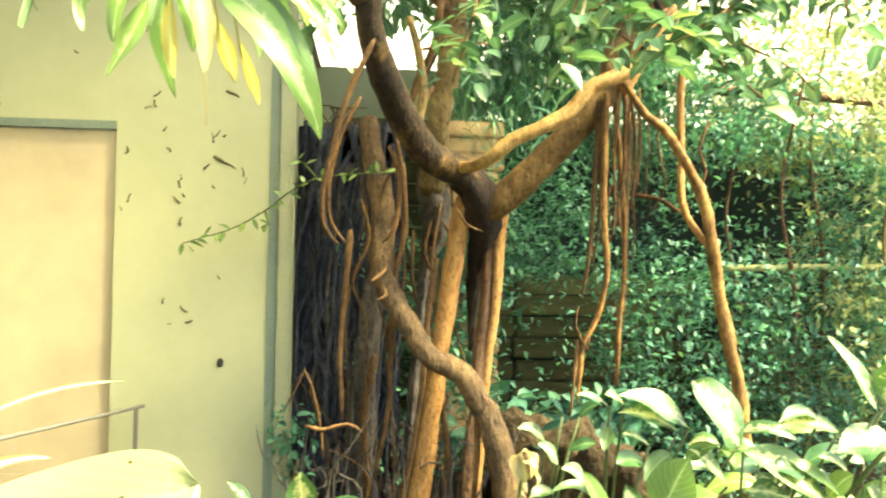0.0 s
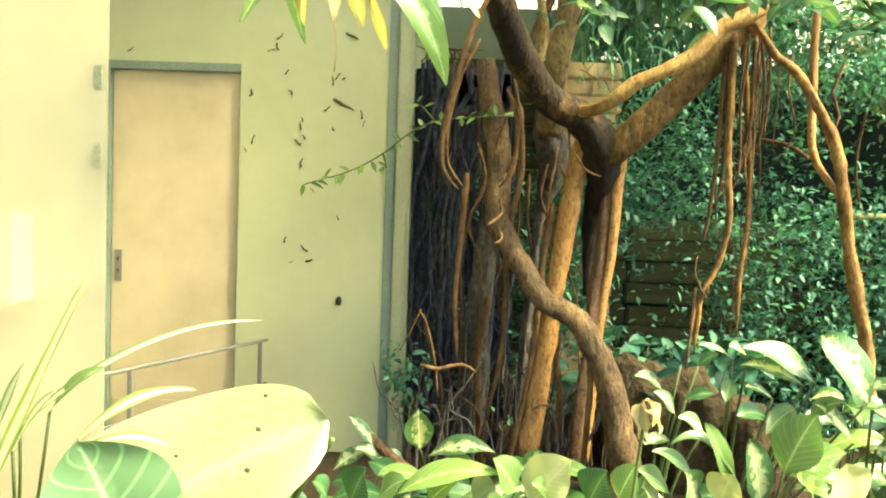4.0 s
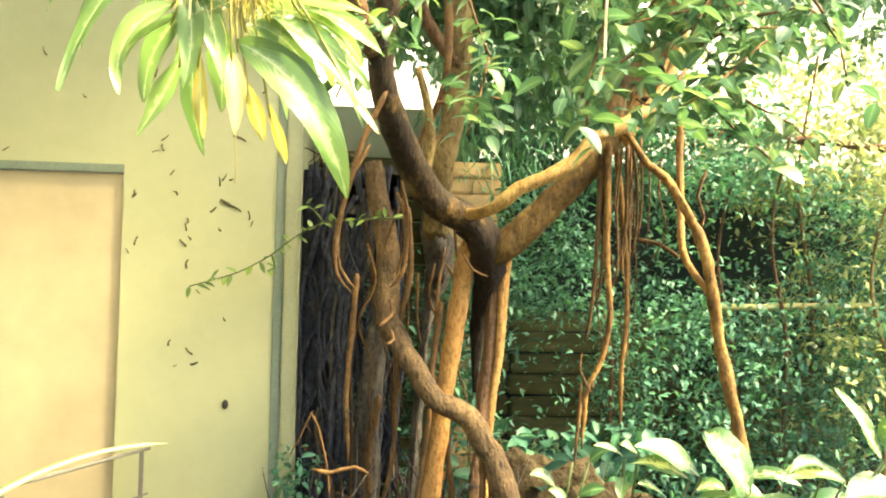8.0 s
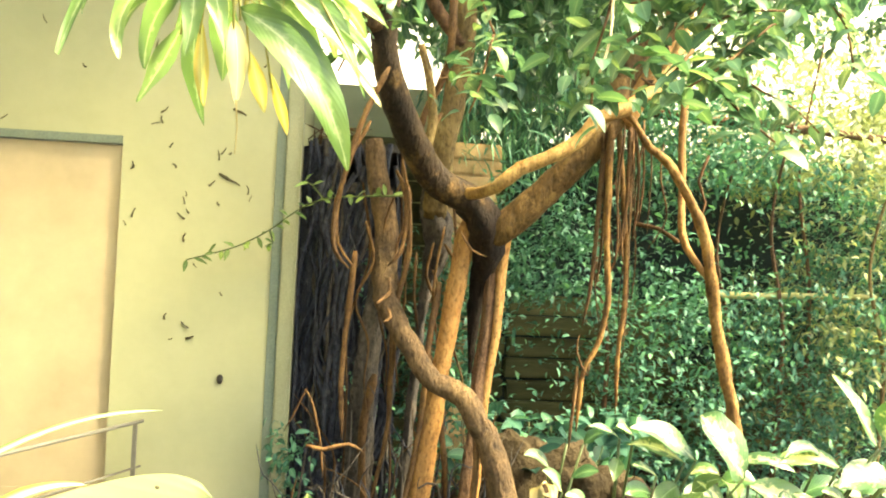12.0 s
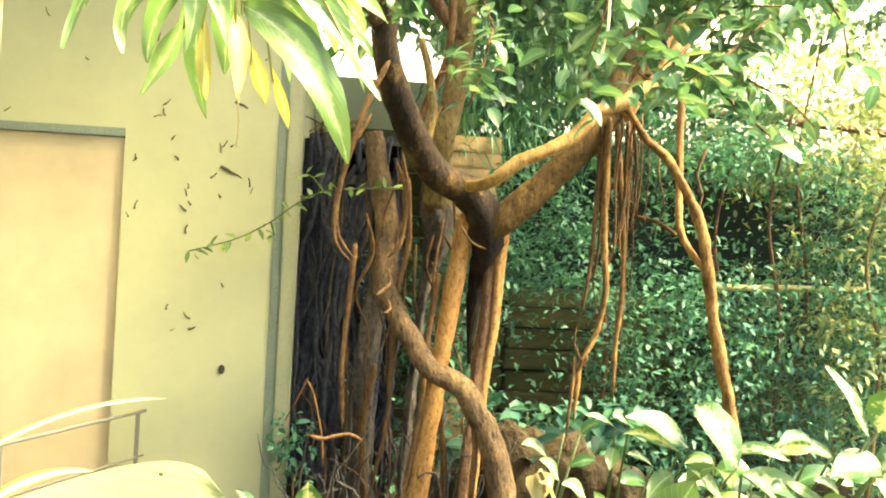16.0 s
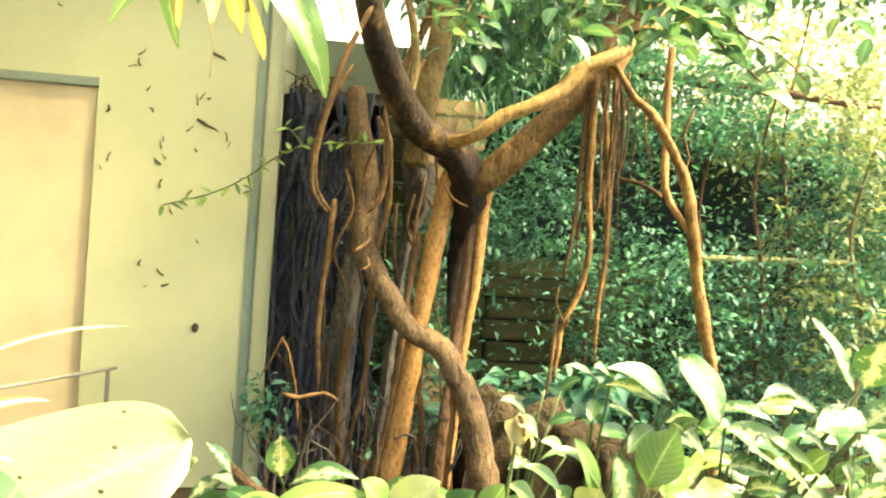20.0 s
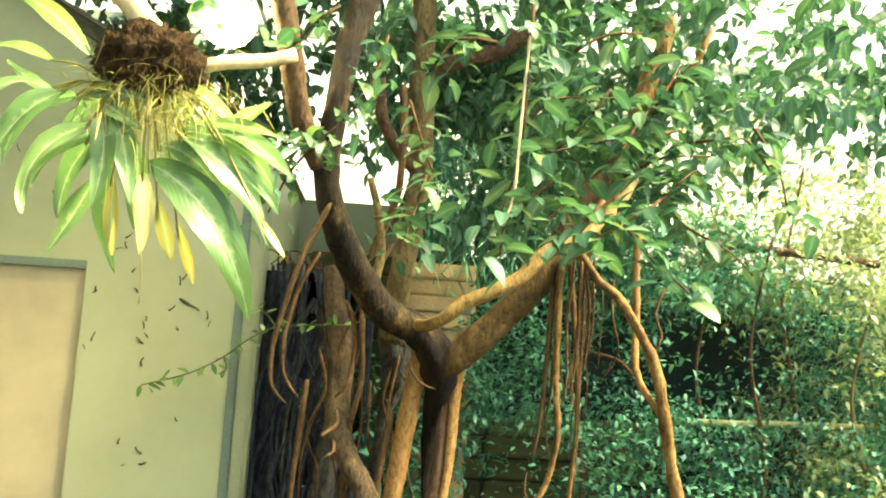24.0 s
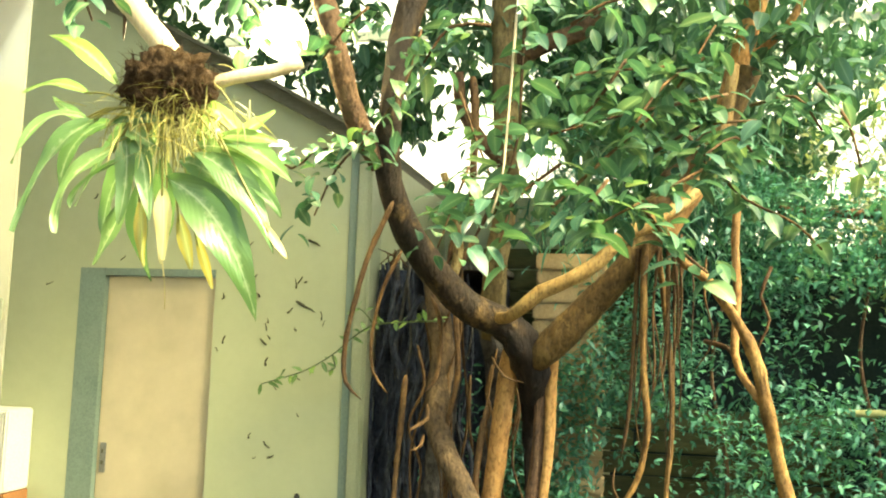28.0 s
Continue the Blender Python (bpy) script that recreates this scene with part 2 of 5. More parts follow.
LEAF_CROWN = leaf_material("crown_leaf", (0.068, 0.165, 0.108), (0.105, 0.205, 0.13), 0.36, 0.38, 0.28, 0.3, islands=True)
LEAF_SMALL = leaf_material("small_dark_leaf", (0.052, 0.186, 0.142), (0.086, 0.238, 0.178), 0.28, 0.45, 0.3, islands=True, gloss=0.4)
# lit counterpart of the dark hedge leaf, strong sun put into its colour
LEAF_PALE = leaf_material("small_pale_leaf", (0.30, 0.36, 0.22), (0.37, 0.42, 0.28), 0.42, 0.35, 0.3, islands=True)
LEAF_CREAM = leaf_material("variegated_leaf", (0.06, 0.15, 0.06), (0.45, 0.50, 0.29), 0.22, 0.42, 0.79, 1.2)
LEAF_BROAD = leaf_material("broad_green_leaf", (0.16, 0.27, 0.10), (0.27, 0.38, 0.17), 0.32, 0.28, 0.2, 0.4, vein=1.4, ribs=55)
LEAF_TARO = leaf_material("taro_leaf", (0.40, 0.455, 0.25), (0.50, 0.54, 0.33), 0.3, 0.45, 0.4, 0.7, midrib=1.0, vein=1.04)
LEAF_VEINED = leaf_material("pale_veined_leaf", (0.11, 0.21, 0.115), (0.17, 0.29, 0.16), 0.22, 0.25, 0.15, 0.25, vein=1.8, ribs=30)
LEAF_DARK = leaf_material("dark_veined_leaf", (0.04, 0.11, 0.05), (0.08, 0.17, 0.07), 0.2, 0.22, 0.15, 0.1, vein=1.9)
LEAF_STRIPE = leaf_material("striped_blade_leaf", (0.22, 0.35, 0.12), (0.80, 0.80, 0.62), 0.3, 0.35, 0.26)
LEAF_GOLD = leaf_material("yellowing_leaf", (0.42, 0.35, 0.10), (0.42, 0.43, 0.19), 0.3, 0.4, 0.3, 0.2)
# leaf green lowered to near black, so the colour itself carries deep shade
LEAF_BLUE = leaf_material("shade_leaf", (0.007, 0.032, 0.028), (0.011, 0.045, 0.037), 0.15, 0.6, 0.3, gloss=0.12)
DEAD = leaf_material("withered_petal", (0.62, 0.52, 0.3), (0.68, 0.58, 0.36), 0.35, 0.6, 0.3, 0.2)
STALK = surface("green_stalk", (0.045, 0.085, 0.025), (0.10, 0.15, 0.05), 10, 80, 0.5, 0.2)

m, n, l, p = nodes_of("veiled_glass")
# clear pane with a pale diffuse film painted in for reflected bright daylight
tp, df, gl = n.new("ShaderNodeBsdfTransparent"), n.new("ShaderNodeBsdfDiffuse"), n.new("ShaderNodeBsdfGlossy")
df.inputs[0].default_value, gl.inputs[1].default_value = (0.93, 0.89, 0.66, 1), 0.03
tl = n.new("ShaderNodeBsdfTranslucent"); tl.inputs[0].default_value = (0.93, 0.89, 0.66, 1)
veil = n.new("ShaderNodeMixShader"); veil.inputs[0].default_value = 0.6
l.new(df.outputs[0], veil.inputs[1]); l.new(tl.outputs[0], veil.inputs[2])
a = n.new("ShaderNodeMixShader")
l.new(ramp(n, l, noise_tex(n, l, 1.2, 3), [(0.3, (0.38,) * 3), (0.75, (0.48,) * 3)]), a.inputs[0])
l.new(tp.outputs[0], a.inputs[1]); l.new(veil.outputs[0], a.inputs[2])
fr = n.new("ShaderNodeFresnel")
b = n.new("ShaderNodeMixShader")
l.new(fr.outputs[0], b.inputs[0]); l.new(a.outputs[0], b.inputs[1]); l.new(gl.outputs[0], b.inputs[2])
l.new(b.outputs[0], n["Material Output"].inputs[0])
GLASS = m

m, n, l, p = nodes_of("lit_lamp_face")
p.inputs["Emission Color"].default_value, p.inputs["Emission Strength"].default_value = (1.0, 0.86, 0.55, 1), 60.0
LIT = m


# ---- building helpers ----
def part(name, bm, material, parent=None, label="", smooth=False):
    me = bpy.data.meshes.new(name)
    bm.to_mesh(me)
    bm.free()
    me.materials.append(material)
    if smooth:
        me.polygons.foreach_set("use_smooth", [True] * len(me.polygons))
    ob = new(name, me)
    ob.parent = parent
    return tagged(ob, label)


def thing(name, label, category, at=(0, 0, 0), group="", kind=""):
    ob = new(name)
    ob.location = at
    ob.empty_display_size = 0.1
    bpy.context.view_layer.update()
    return tagged(ob, label, category, group, kind)


def hang_on(ob, parent):
    """Make ob a child while it keeps its place in the world; the parent is only moved, not turned."""
    ob.parent = parent
    ob.matrix_parent_inverse = Matrix.Translation(-parent.location)
    return ob


def box(bm, x0, x1, y0, y1, z0, z1, bevel=0.0):
    r = bmesh.ops.create_cube(bm, size=1.0)
    bmesh.ops.scale(bm, vec=(x1 - x0, y1 - y0, z1 - z0), verts=r["verts"])
    bmesh.ops.translate(bm, vec=((x0 + x1) / 2, (y0 + y1) / 2, (z0 + z1) / 2), verts=r["verts"])
    if bevel:
        edges = list({e for v in r["verts"] for e in v.link_edges})
        bmesh.ops.bevel(bm, geom=edges, offset=bevel, segments=2, affect="EDGES")
    return bm


def smooth_path(pts, step=0.05):
    """A smooth curve through a few points (Catmull-Rom), cut into short steps."""
    v = [Vector(q) for q in pts]
    v = [2 * v[0] - v[1]] + v + [2 * v[-1] - v[-2]]
    out = []
    for i in range(1, len(v) - 2):
        k = max(2, int((v[i + 1] - v[i]).length / step))
        for j in range(k):
            t = j / k
            out.append(0.5 * (2 * v[i] + (v[i + 1] - v[i - 1]) * t + (2 * v[i - 1] - 5 * v[i] + 4 * v[i + 1] - v[i + 2]) * t * t
                              + (3 * v[i] - v[i - 1] - 3 * v[i + 1] + v[i + 2]) * t ** 3))
    out.append(v[-2])
    return out


def tube(bm, pts, r0, r1, sides=10, step=0.05, knobs=0.12, flutes=0, depth=0.0, seed=0, point=False):
    """A tapered, slightly lumpy limb along a path; a fourth number of a point is the radius there."""
    path = smooth_path(pts, step)
    own = [q[3] for q in path] if len(path[0]) == 4 else None
    path = [q.to_3d() for q in path]
    rings, last = [], None
    up = Vector((0.3, 1, 0.2)).normalized()
    for i, c in enumerate(path):
        d = (path[min(i + 1, len(path) - 1)] - path[max(i - 1, 0)]).normalized()
        side = d.cross(up)
        side = side.normalized() if side.length > 1e-3 else Vector((1, 0, 0))
        other = d.cross(side)
        f = i / max(1, len(path) - 1)
        base = own[i] if own else r0 + (r1 - r0) * f
        if point:
            base *= min(1.0, 0.25 + 8 * (1 - f)) * min(1.0, 0.5 + 10 * f)
        ring = []
        for k in range(sides):
            a = 2 * math.pi * k / sides
            q = side * math.cos(a) + other * math.sin(a)
            w = c + q * base
            lump = 1 + knobs * noise.noise(w * (0.7 / max(base, 0.01)) + Vector((seed, 0, 0))) + 0.5 * knobs * noise.noise(w * (2.2 / max(base, 0.01)))
            lump += depth * math.cos(flutes * a + 1.5 * math.sin(f * 5 + seed)) if flutes else 0
            ring.append(bm.verts.new(c + q * base * lump))
        if last:
            for k in range(sides):
                bm.faces.new((last[k], last[(k + 1) % sides], ring[(k + 1) % sides], ring[k]))
        rings.append(ring)
        last = ring
    bm.faces.new(list(reversed(rings[0])))
    bm.faces.new(rings[-1])
    return bm


def limb(parent, name, pts, r0, r1, material, label="", sides=12, **kw):
    bm = bmesh.new()
    tube(bm, pts, r0, r1, sides, **kw)
    bmesh.ops.recalc_face_normals(bm, faces=bm.faces)
    return hang_on(part(name, bm, material, None, label, True), parent)


def outline(kind, v):
    """Half width of a leaf at v from base (0) to tip (1), as a share of its width."""
    if kind == "strap":
        return min(1, (v / 0.35) ** 0.6) * min(1, ((1 - v) / 0.5)) ** 0.8
    if kind == "blade":
        return min(1, 0.5 + v) * (1 - v) ** 0.6
    if kind == "heart":
        return math.sin(math.pi * min(1, v * 0.80 + 0.20) ** 0.85) ** 0.75 * min(1, v / 0.14 + 0.02) ** 0.5
    if kind == "round":
        return max(0.0, 1 - (2 * v - 1) ** 2) ** 0.5
    if kind == "ellipse":
        return max(0.0, math.sin(math.pi * v ** 0.92)) ** 0.72 * (1 - 0.12 * v)
    return math.sin(math.pi * v ** 0.88) ** 0.9 * (1 - 0.2 * v)  # oval with a drawn-out tip


def leaf_points(kind, length, width, bend, fold, segs, wave=0.0, seed=0.0, rows=2):
    """Points, faces and uv of one leaf that grows along +y and bends down."""
    pts, uvs, faces = [], [], []
    y = z = 0.0
    ang = 0.0
    cols = [(-1 + 2 * c / (2 * rows)) for c in range(2 * rows + 1)]
    for i in range(segs + 1):
        v = i / segs
        w = max(0.012, outline(kind, v)) * width / 2
        for c in cols:
            ripple = wave * width * math.sin(9 * v + seed + c * 1.3) * abs(c)
            pts.append((c * w, y, z + abs(c) * w * fold + ripple))
            uvs.append((0.5 + c / 2, v))
        ang = -bend * (v ** 0.9)
        y += math.cos(ang) * length / segs
        z += math.sin(ang) * length / segs
    k = len(cols)
    for i in range(segs):
        for c in range(k - 1):
            faces.append((i * k + c, i * k + c + 1, (i + 1) * k + c + 1, (i + 1) * k + c))
    return pts, faces, uvs


def leaf_mesh(name, kind, length, width, bend, fold, material, segs=10, wave=0.03, seed=0.0, rows=2):
    pts, faces, uvs = leaf_points(kind, length, width, bend, fold, segs, wave, seed, rows)
    me = bpy.data.meshes.new(name)
    me.from_pydata(pts, [], faces)
    lay = me.uv_layers.new(name="uv")
    lay.data.foreach_set("uv", [c for poly in faces for i in poly for c in uvs[i]])
    me.polygons.foreach_set("use_smooth", [True] * len(faces))
    me.materials.append(material)
    return me


def turned(at, heading, pitch, roll=0.0, size=1.0):
    rz = Matrix.Rotation(radians(-heading), 4, "Z")
    rx = Matrix.Rotation(radians(pitch), 4, "X")
    ry = Matrix.Rotation(radians(roll), 4, "Y")
    return Matrix.Translation(at) @ rz @ rx @ ry @ Matrix.Scale(size, 4)


def leaf_on(parent, me, m, name="leaf"):
    ob = new(name, me)
    ob.parent = parent
    ob.matrix_basis = Matrix.Translation(-parent.location) @ m
    return ob


def arched_leaf(parent, ends, width, kind, material, arch=0.1, face=(0, -0.6, 0.8), fold=0.2, wave=0.05, segs=12, rows=3, name="leaf", label=""):
    """One leaf from its base to its tip, arching up by a share of its length or through a third, middle point; its face turned as told."""
    a, b = Vector(ends[0]), Vector(ends[-1])
    ln = (b - a).length
    lift = Vector((0, 0, arch * ln)) if len(ends) == 2 else Vector(ends[1]) - (a + b) / 2
    up = (Vector(face) - (b - a) * ((b - a).dot(Vector(face)) / ln ** 2)).normalized()
    pts, uvs, faces = [], [], []
    cols = [-1 + c / rows for c in range(2 * rows + 1)]
    seed = a.x * 7 + b.z * 13
    for i in range(segs + 1):
        v = i / segs
        c = a.lerp(b, v) + lift * (4 * v * (1 - v))
        d = (b - a + lift * (4 * (1 - 2 * v))).normalized()
        side = d.cross(up).normalized()
        nrm = side.cross(d)
        w = max(0.012, outline(kind, v)) * width / 2
        for k in cols:
            pts.append(c + side * (k * w) + nrm * (abs(k) * w * fold + wave * width * math.sin(8 * v + seed + 1.5 * k) * abs(k)))
            uvs.append((0.5 + k / 2, v))
    n_ = len(cols)
    for i in range(segs):
        for k in range(n_ - 1):
            faces.append((i * n_ + k, i * n_ + k + 1, (i + 1) * n_ + k + 1, (i + 1) * n_ + k))
    me = bpy.data.meshes.new(name)
    me.from_pydata(pts, [], faces)
    me.uv_layers.new(name="uv").data.foreach_set("uv", [q for poly in faces for i in poly for q in uvs[i]])
    me.polygons.foreach_set("use_smooth", [True] * len(faces))
    me.materials.append(material)
    ob = new(name, me)
    hang_on(ob, parent)
    return tagged(ob, label)


def leaf_cloud(name, material, spots, kind, length, width, parent=None, label="", category="", seed=1, tilt=(-70, 20), fold=0.25, bend=0.7, stuff=True, face=None):
    """Many small leaves in one mesh; spots are their places."""
    r = random.Random(seed)
    pts0, faces0, uvs0 = leaf_points(kind, 1.0, width / length, bend, fold, 6 if kind == "ellipse" else 4, 0, 0, 1)
    p0 = np.array(pts0)
    P, F_, U = [], [], []
    count = 0
    for s in spots:
        size = length * r.uniform(0.6, 1.25)
        hd = r.uniform(0, 360) if face is None else r.gauss(face, 60)
        m = turned((0, 0, 0), hd, r.uniform(*tilt), r.uniform(-40, 40), size)
        mm = np.array(m.to_3x3())
        P.append(p0 @ mm.T + np.array(s))
        F_.extend(tuple(i + count for i in f) for f in faces0)
        U.extend(uvs0)
        count += len(p0)
    me = bpy.data.meshes.new(name)
    me.from_pydata(np.concatenate(P).tolist(), [], F_)
    lay = me.uv_layers.new(name="uv")
    uv = np.array(U)[np.array(F_).ravel()]
    lay.data.foreach_set("uv", uv.ravel().tolist())
    me.polygons.foreach_set("use_smooth", [True] * len(me.polygons))
    me.materials.append(material)
    ob = new(name, me)
    if parent:
        hang_on(ob, parent)
    return tagged(ob, label, category, "", "stuff" if stuff else "")


# ---- the setting: ground, shed wall, hall ----
def sheet(name, x0, x1, y0, y1, nx, ny, height, material):
    me = bpy.data.meshes.new(name)
    pts = [(x0 + (x1 - x0) * i / nx, y0 + (y1 - y0) * j / ny, 0) for j in range(ny + 1) for i in range(nx + 1)]
    pts = [(x, y, height(x, y)) for x, y, _ in pts]
    me.from_pydata(pts, [], [(j * (nx + 1) + i, j * (nx + 1) + i + 1, (j + 1) * (nx + 1) + i + 1, (j + 1) * (nx + 1) + i) for j in range(ny) for i in range(nx)])
    me.materials.append(material)
    me.polygons.foreach_set("use_smooth", [True] * len(me.polygons))
    return new(name, me)


ground = sheet("ground", -60, 60, -60, 60, 200, 200, lambda x, y: -0.12 + 0.05 * noise.noise((x * 0.9, y * 0.9, 0)), SOIL)
tagged(ground, "dark damp planting soil strewn with litter", "ground", kind="structure")

WALL_Y = 5.1
# front wall of the shed with a real door opening and a sloping top
wall = thing("wall_front", "pale green rendered shed wall speckled with dark flecks", "wall", (0, WALL_Y, 0), kind="structure")
bm = bmesh.new()
SLOPE = -0.62 / 1.17


def roof_z(x):
    return 2.85 + (x + 0.17) * SLOPE


for x0, x1, z0 in ((-4.6, -1.915, -0.3), (-1.915, -1.0, 2.05), (-1.0, -0.17, -0.3)):
    vs = []
    for y in (WALL_Y, WALL_Y + 0.2):
        vs.append([bm.verts.new(q) for q in ((x0, y, z0), (x1, y, z0), (x1, y, roof_z(x1)), (x0, y, roof_z(x0)))])
    a, b = vs
    bm.faces.new(a); bm.faces.new(b[::-1])
    for i in range(4):
        bm.faces.new((a[i], b[i], b[(i + 1) % 4], a[(i + 1) % 4]))
bmesh.ops.recalc_face_normals(bm, faces=bm.faces)
hang_on(part("render_coat", bm, PAINT), wall)
r = random.Random(3)
# flecks of dry litter stuck to the wall
for i in range(40):
    x, z = r.uniform(-2.4, -0.2), r.uniform(0.95, 2.75)
    if i < 24:
        x, z = r.gauss(-0.6, 0.25), r.gauss(1.8, 0.33)
    if -1.96 < x < -0.97 and z < 2.08 or x > -0.19 or x < -2.9:
        continue
    bm = bmesh.new()
    ln, th = r.uniform(0.010, 0.028), r.uniform(0.003, 0.007)
    a0 = r.uniform(0.2, 2.6)
    d = Vector((math.cos(a0), 0, math.sin(a0)))
    k = Vector((-d.z, 0, d.x)) * r.uniform(-0.008, 0.008)
    tube(bm, [Vector((x, WALL_Y - 0.002, z)) - d * ln, Vector((x, WALL_Y - 0.004, z)) + k, Vector((x, WALL_Y - 0.002, z)) + d * ln], th, th * 0.5, 5, 0.008, 0.6, seed=i)
    hang_on(part("fleck", bm, GRIME), wall)
for (x, z, s) in ((-0.41, 1.835, 0.05), (-0.38, 2.22, 0.035), (-0.45, 1.86, 0.025)):
    bm = bmesh.new()
    tube(bm, [(x - s, WALL_Y - 0.004, z + s * 0.5), (x - s * 0.2, WALL_Y - 0.006, z + 0.1 * s), (x + s * 0.6, WALL_Y - 0.005, z - s * 0.2), (x + s, WALL_Y - 0.004, z - s * 0.5)], 0.008, 0.004, 6, 0.01, 0.6)
    hang_on(part("fleck", bm, GRIME), wall)
bm = bmesh.new()
bmesh.ops.create_uvsphere(bm, u_segments=12, v_segments=8, radius=0.022)
bmesh.ops.scale(bm, vec=(0.8, 0.7, 1.2), verts=bm.verts)
bmesh.ops.translate(bm, vec=(-0.413, WALL_Y - 0.008, 0.74), verts=bm.verts)
hang_on(part("knob", bm, RUBBER, None, "small dark rubber knob", True), wall)

# corner post with its dark joint
post = thing("trim", "pale aluminium corner post beside a dark green joint strip", "corner post", (-0.1, WALL_Y, 0), kind="structure")
hang_on(part("joint_strip", box(bmesh.new(), -0.17, -0.115, WALL_Y - 0.012, WALL_Y + 0.19, -0.3, 2.84, 0.006), TRIM_DARK), post)
hang_on(part("corner_profile", box(bmesh.new(), -0.115, -0.045, WALL_Y - 0.035, WALL_Y + 0.21, -0.3, 2.82, 0.008), TRIM_LIGHT), post)
hang_on(part("corner_lip", box(bmesh.new(), -0.045, -0.03, WALL_Y - 0.02, WALL_Y + 0.2, -0.3, 2.82, 0.004), TRIM_LIGHT), post)
side = part("wall_side", box(bmesh.new(), -0.2, -0.06, WALL_Y + 0.21, 8.2, -0.3, 2.8), PAINT)
tagged(side, "shaded rendered side wall of the shed", "wall", kind="structure")
# sloping roof edge
roof = thing("roof_edge", "weathered grey fascia board along the sloping shed roof", "roof", (0, WALL_Y, 2.9), kind="structure")
for name, dy0, dy1, dz0, dz1, mat in (("fascia", -0.08, -0.02, -0.03, 0.05, FASCIA), ("roof_sheet", -0.14, 3.1, 0.05, 0.075, FASCIA)):
    bm = bmesh.new()
    vs = []
    for y in (WALL_Y + dy0, WALL_Y + dy1):
        vs.append([bm.verts.new(q) for q in ((-4.6, y, roof_z(-4.6) + dz0), (-0.03, y, roof_z(-0.03) + dz0), (-0.03, y, roof_z(-0.03) + dz1), (-4.6, y, roof_z(-4.6) + dz1))])
    a, b = vs
    bm.faces.new(a); bm.faces.new(b[::-1])
    for i in range(4):
        bm.faces.new((a[i], b[i], b[(i + 1) % 4], a[(i + 1) % 4]))
    bmesh.ops.recalc_face_normals(bm, faces=bm.faces)
    hang_on(part(name, bm, mat), roof)

# door, set back in its opening
door = thing("door_1", "closed tan flush door set back in a green-grey reveal", "door", (-1.5, WALL_Y + 0.17, 0), kind="structure")
hang_on(part("door_leaf", box(bmesh.new(), -1.738, -1.0, WALL_Y + 0.035, WALL_Y + 0.08, -0.1, 2.0, 0.004), DOOR), door)
# dark jamb and head strips stand in for shade in a deeper reveal
hang_on(part("door_jamb", box(bmesh.new(), -1.915, -1.74, WALL_Y - 0.004, WALL_Y + 0.2, -0.3, 2.05, 0.003), TRIM_DARK, None, "green-grey door jamb strip widened to stand in for the shaded reveal"), door)
hang_on(part("door_head", box(bmesh.new(), -1.74, -1.0, WALL_Y - 0.004, WALL_Y + 0.2, 2.004, 2.05, 0.003), TRIM_DARK), door)
hang_on(part("kick_plate", box(bmesh.new(), -1.71, -1.03, WALL_Y + 0.029, WALL_Y + 0.035, -0.06, 0.12, 0.002), DOOR), door)
hang_on(part("threshold", box(bmesh.new(), -1.915, -1.0, WALL_Y - 0.03, WALL_Y + 0.2, -0.3, -0.1, 0.005), STEEL), door)
lock = hang_on(part("lock_plate", box(bmesh.new(), -1.715, -1.675, WALL_Y + 0.027, WALL_Y + 0.035, 0.80, 0.98, 0.002), STEEL, None, "narrow steel lock plate"), door)
for z in (0.86, 0.93):
    hang_on(part("keyhole", box(bmesh.new(), -1.701, -1.689, WALL_Y + 0.020, WALL_Y + 0.027, z - 0.012, z + 0.012, 0.002), GRIME), lock)
# hall that closes the place
hall = thing("wall_hall", "pale hall walls around the planted enclosure", "wall", (0, 0, 0), kind="structure")
part("wall_left", box(bmesh.new(), -5.2, -5.0, -8, 12, -0.3, 4.2), CONCRETE, hall)
part("wall_behind", box(bmesh.new(), -5.2, 10, -8.2, -8, -0.3, 4.2), CONCRETE, hall)
ceiling = thing("ceiling", "glazed greenhouse roof on thin steel bars", "roof", (0, 0, 6), kind="structure")
bm = bmesh.new()
for i in range(9):
    box(bm, -5.0 + i * 1.9 - 0.03, -5.0 + i * 1.9 + 0.03, -8, 12, 6.0, 6.1)
for j in range(6):
    box(bm, -5.2, 10.2, -8 + j * 4 - 0.05, -8 + j * 4 + 0.05, 5.88, 6.0)
hang_on(part("glazing_bars", bm, TRIM_LIGHT), ceiling)
# unseen deck, added to keep the sun off the upper shed wall
hang_on(part("solid_deck", box(box(bmesh.new(), -5.2, 0.9, -1.0, 7.0, 5.0, 5.12), 0.9, 3.0, 3.9, 7.0, 5.0, 5.12), CONCRETE, None, "unseen pale deck added overhead to shade the shed wall"), ceiling)

m, n, l, p = nodes_of("bright_haze")
em = n.new("ShaderNodeEmission")
em.inputs[0].default_value, em.inputs[1].default_value = (1.0, 0.95, 0.80, 1), 0.62
l.new(em.outputs[0], n["Material Output"].inputs[0])
backdrop = part("backdrop", box(bmesh.new(), -9, 16, 16.0, 16.1, -0.5, 14), m)
tagged(backdrop, "bright hazy daylight beyond the greenhouse", "backdrop", kind="structure")

# glass screen at the side of the path, bright reflection painted as a film
screen = thing("glass_screen", "upright glass screen with a painted bright reflection and a polished edge", "glass screen", (-2.0, 3.28, 0))
pane = hang_on(part("pane", box(bmesh.new(), -3.3, -1.0, 3.275, 3.287, -0.1, 3.4, 0.002), GLASS), screen)
pane.visible_shadow = False
hang_on(part("foot_channel", box(bmesh.new(), -3.3, -1.0, 3.25, 3.31, -0.2, -0.06, 0.004), STEEL), screen)

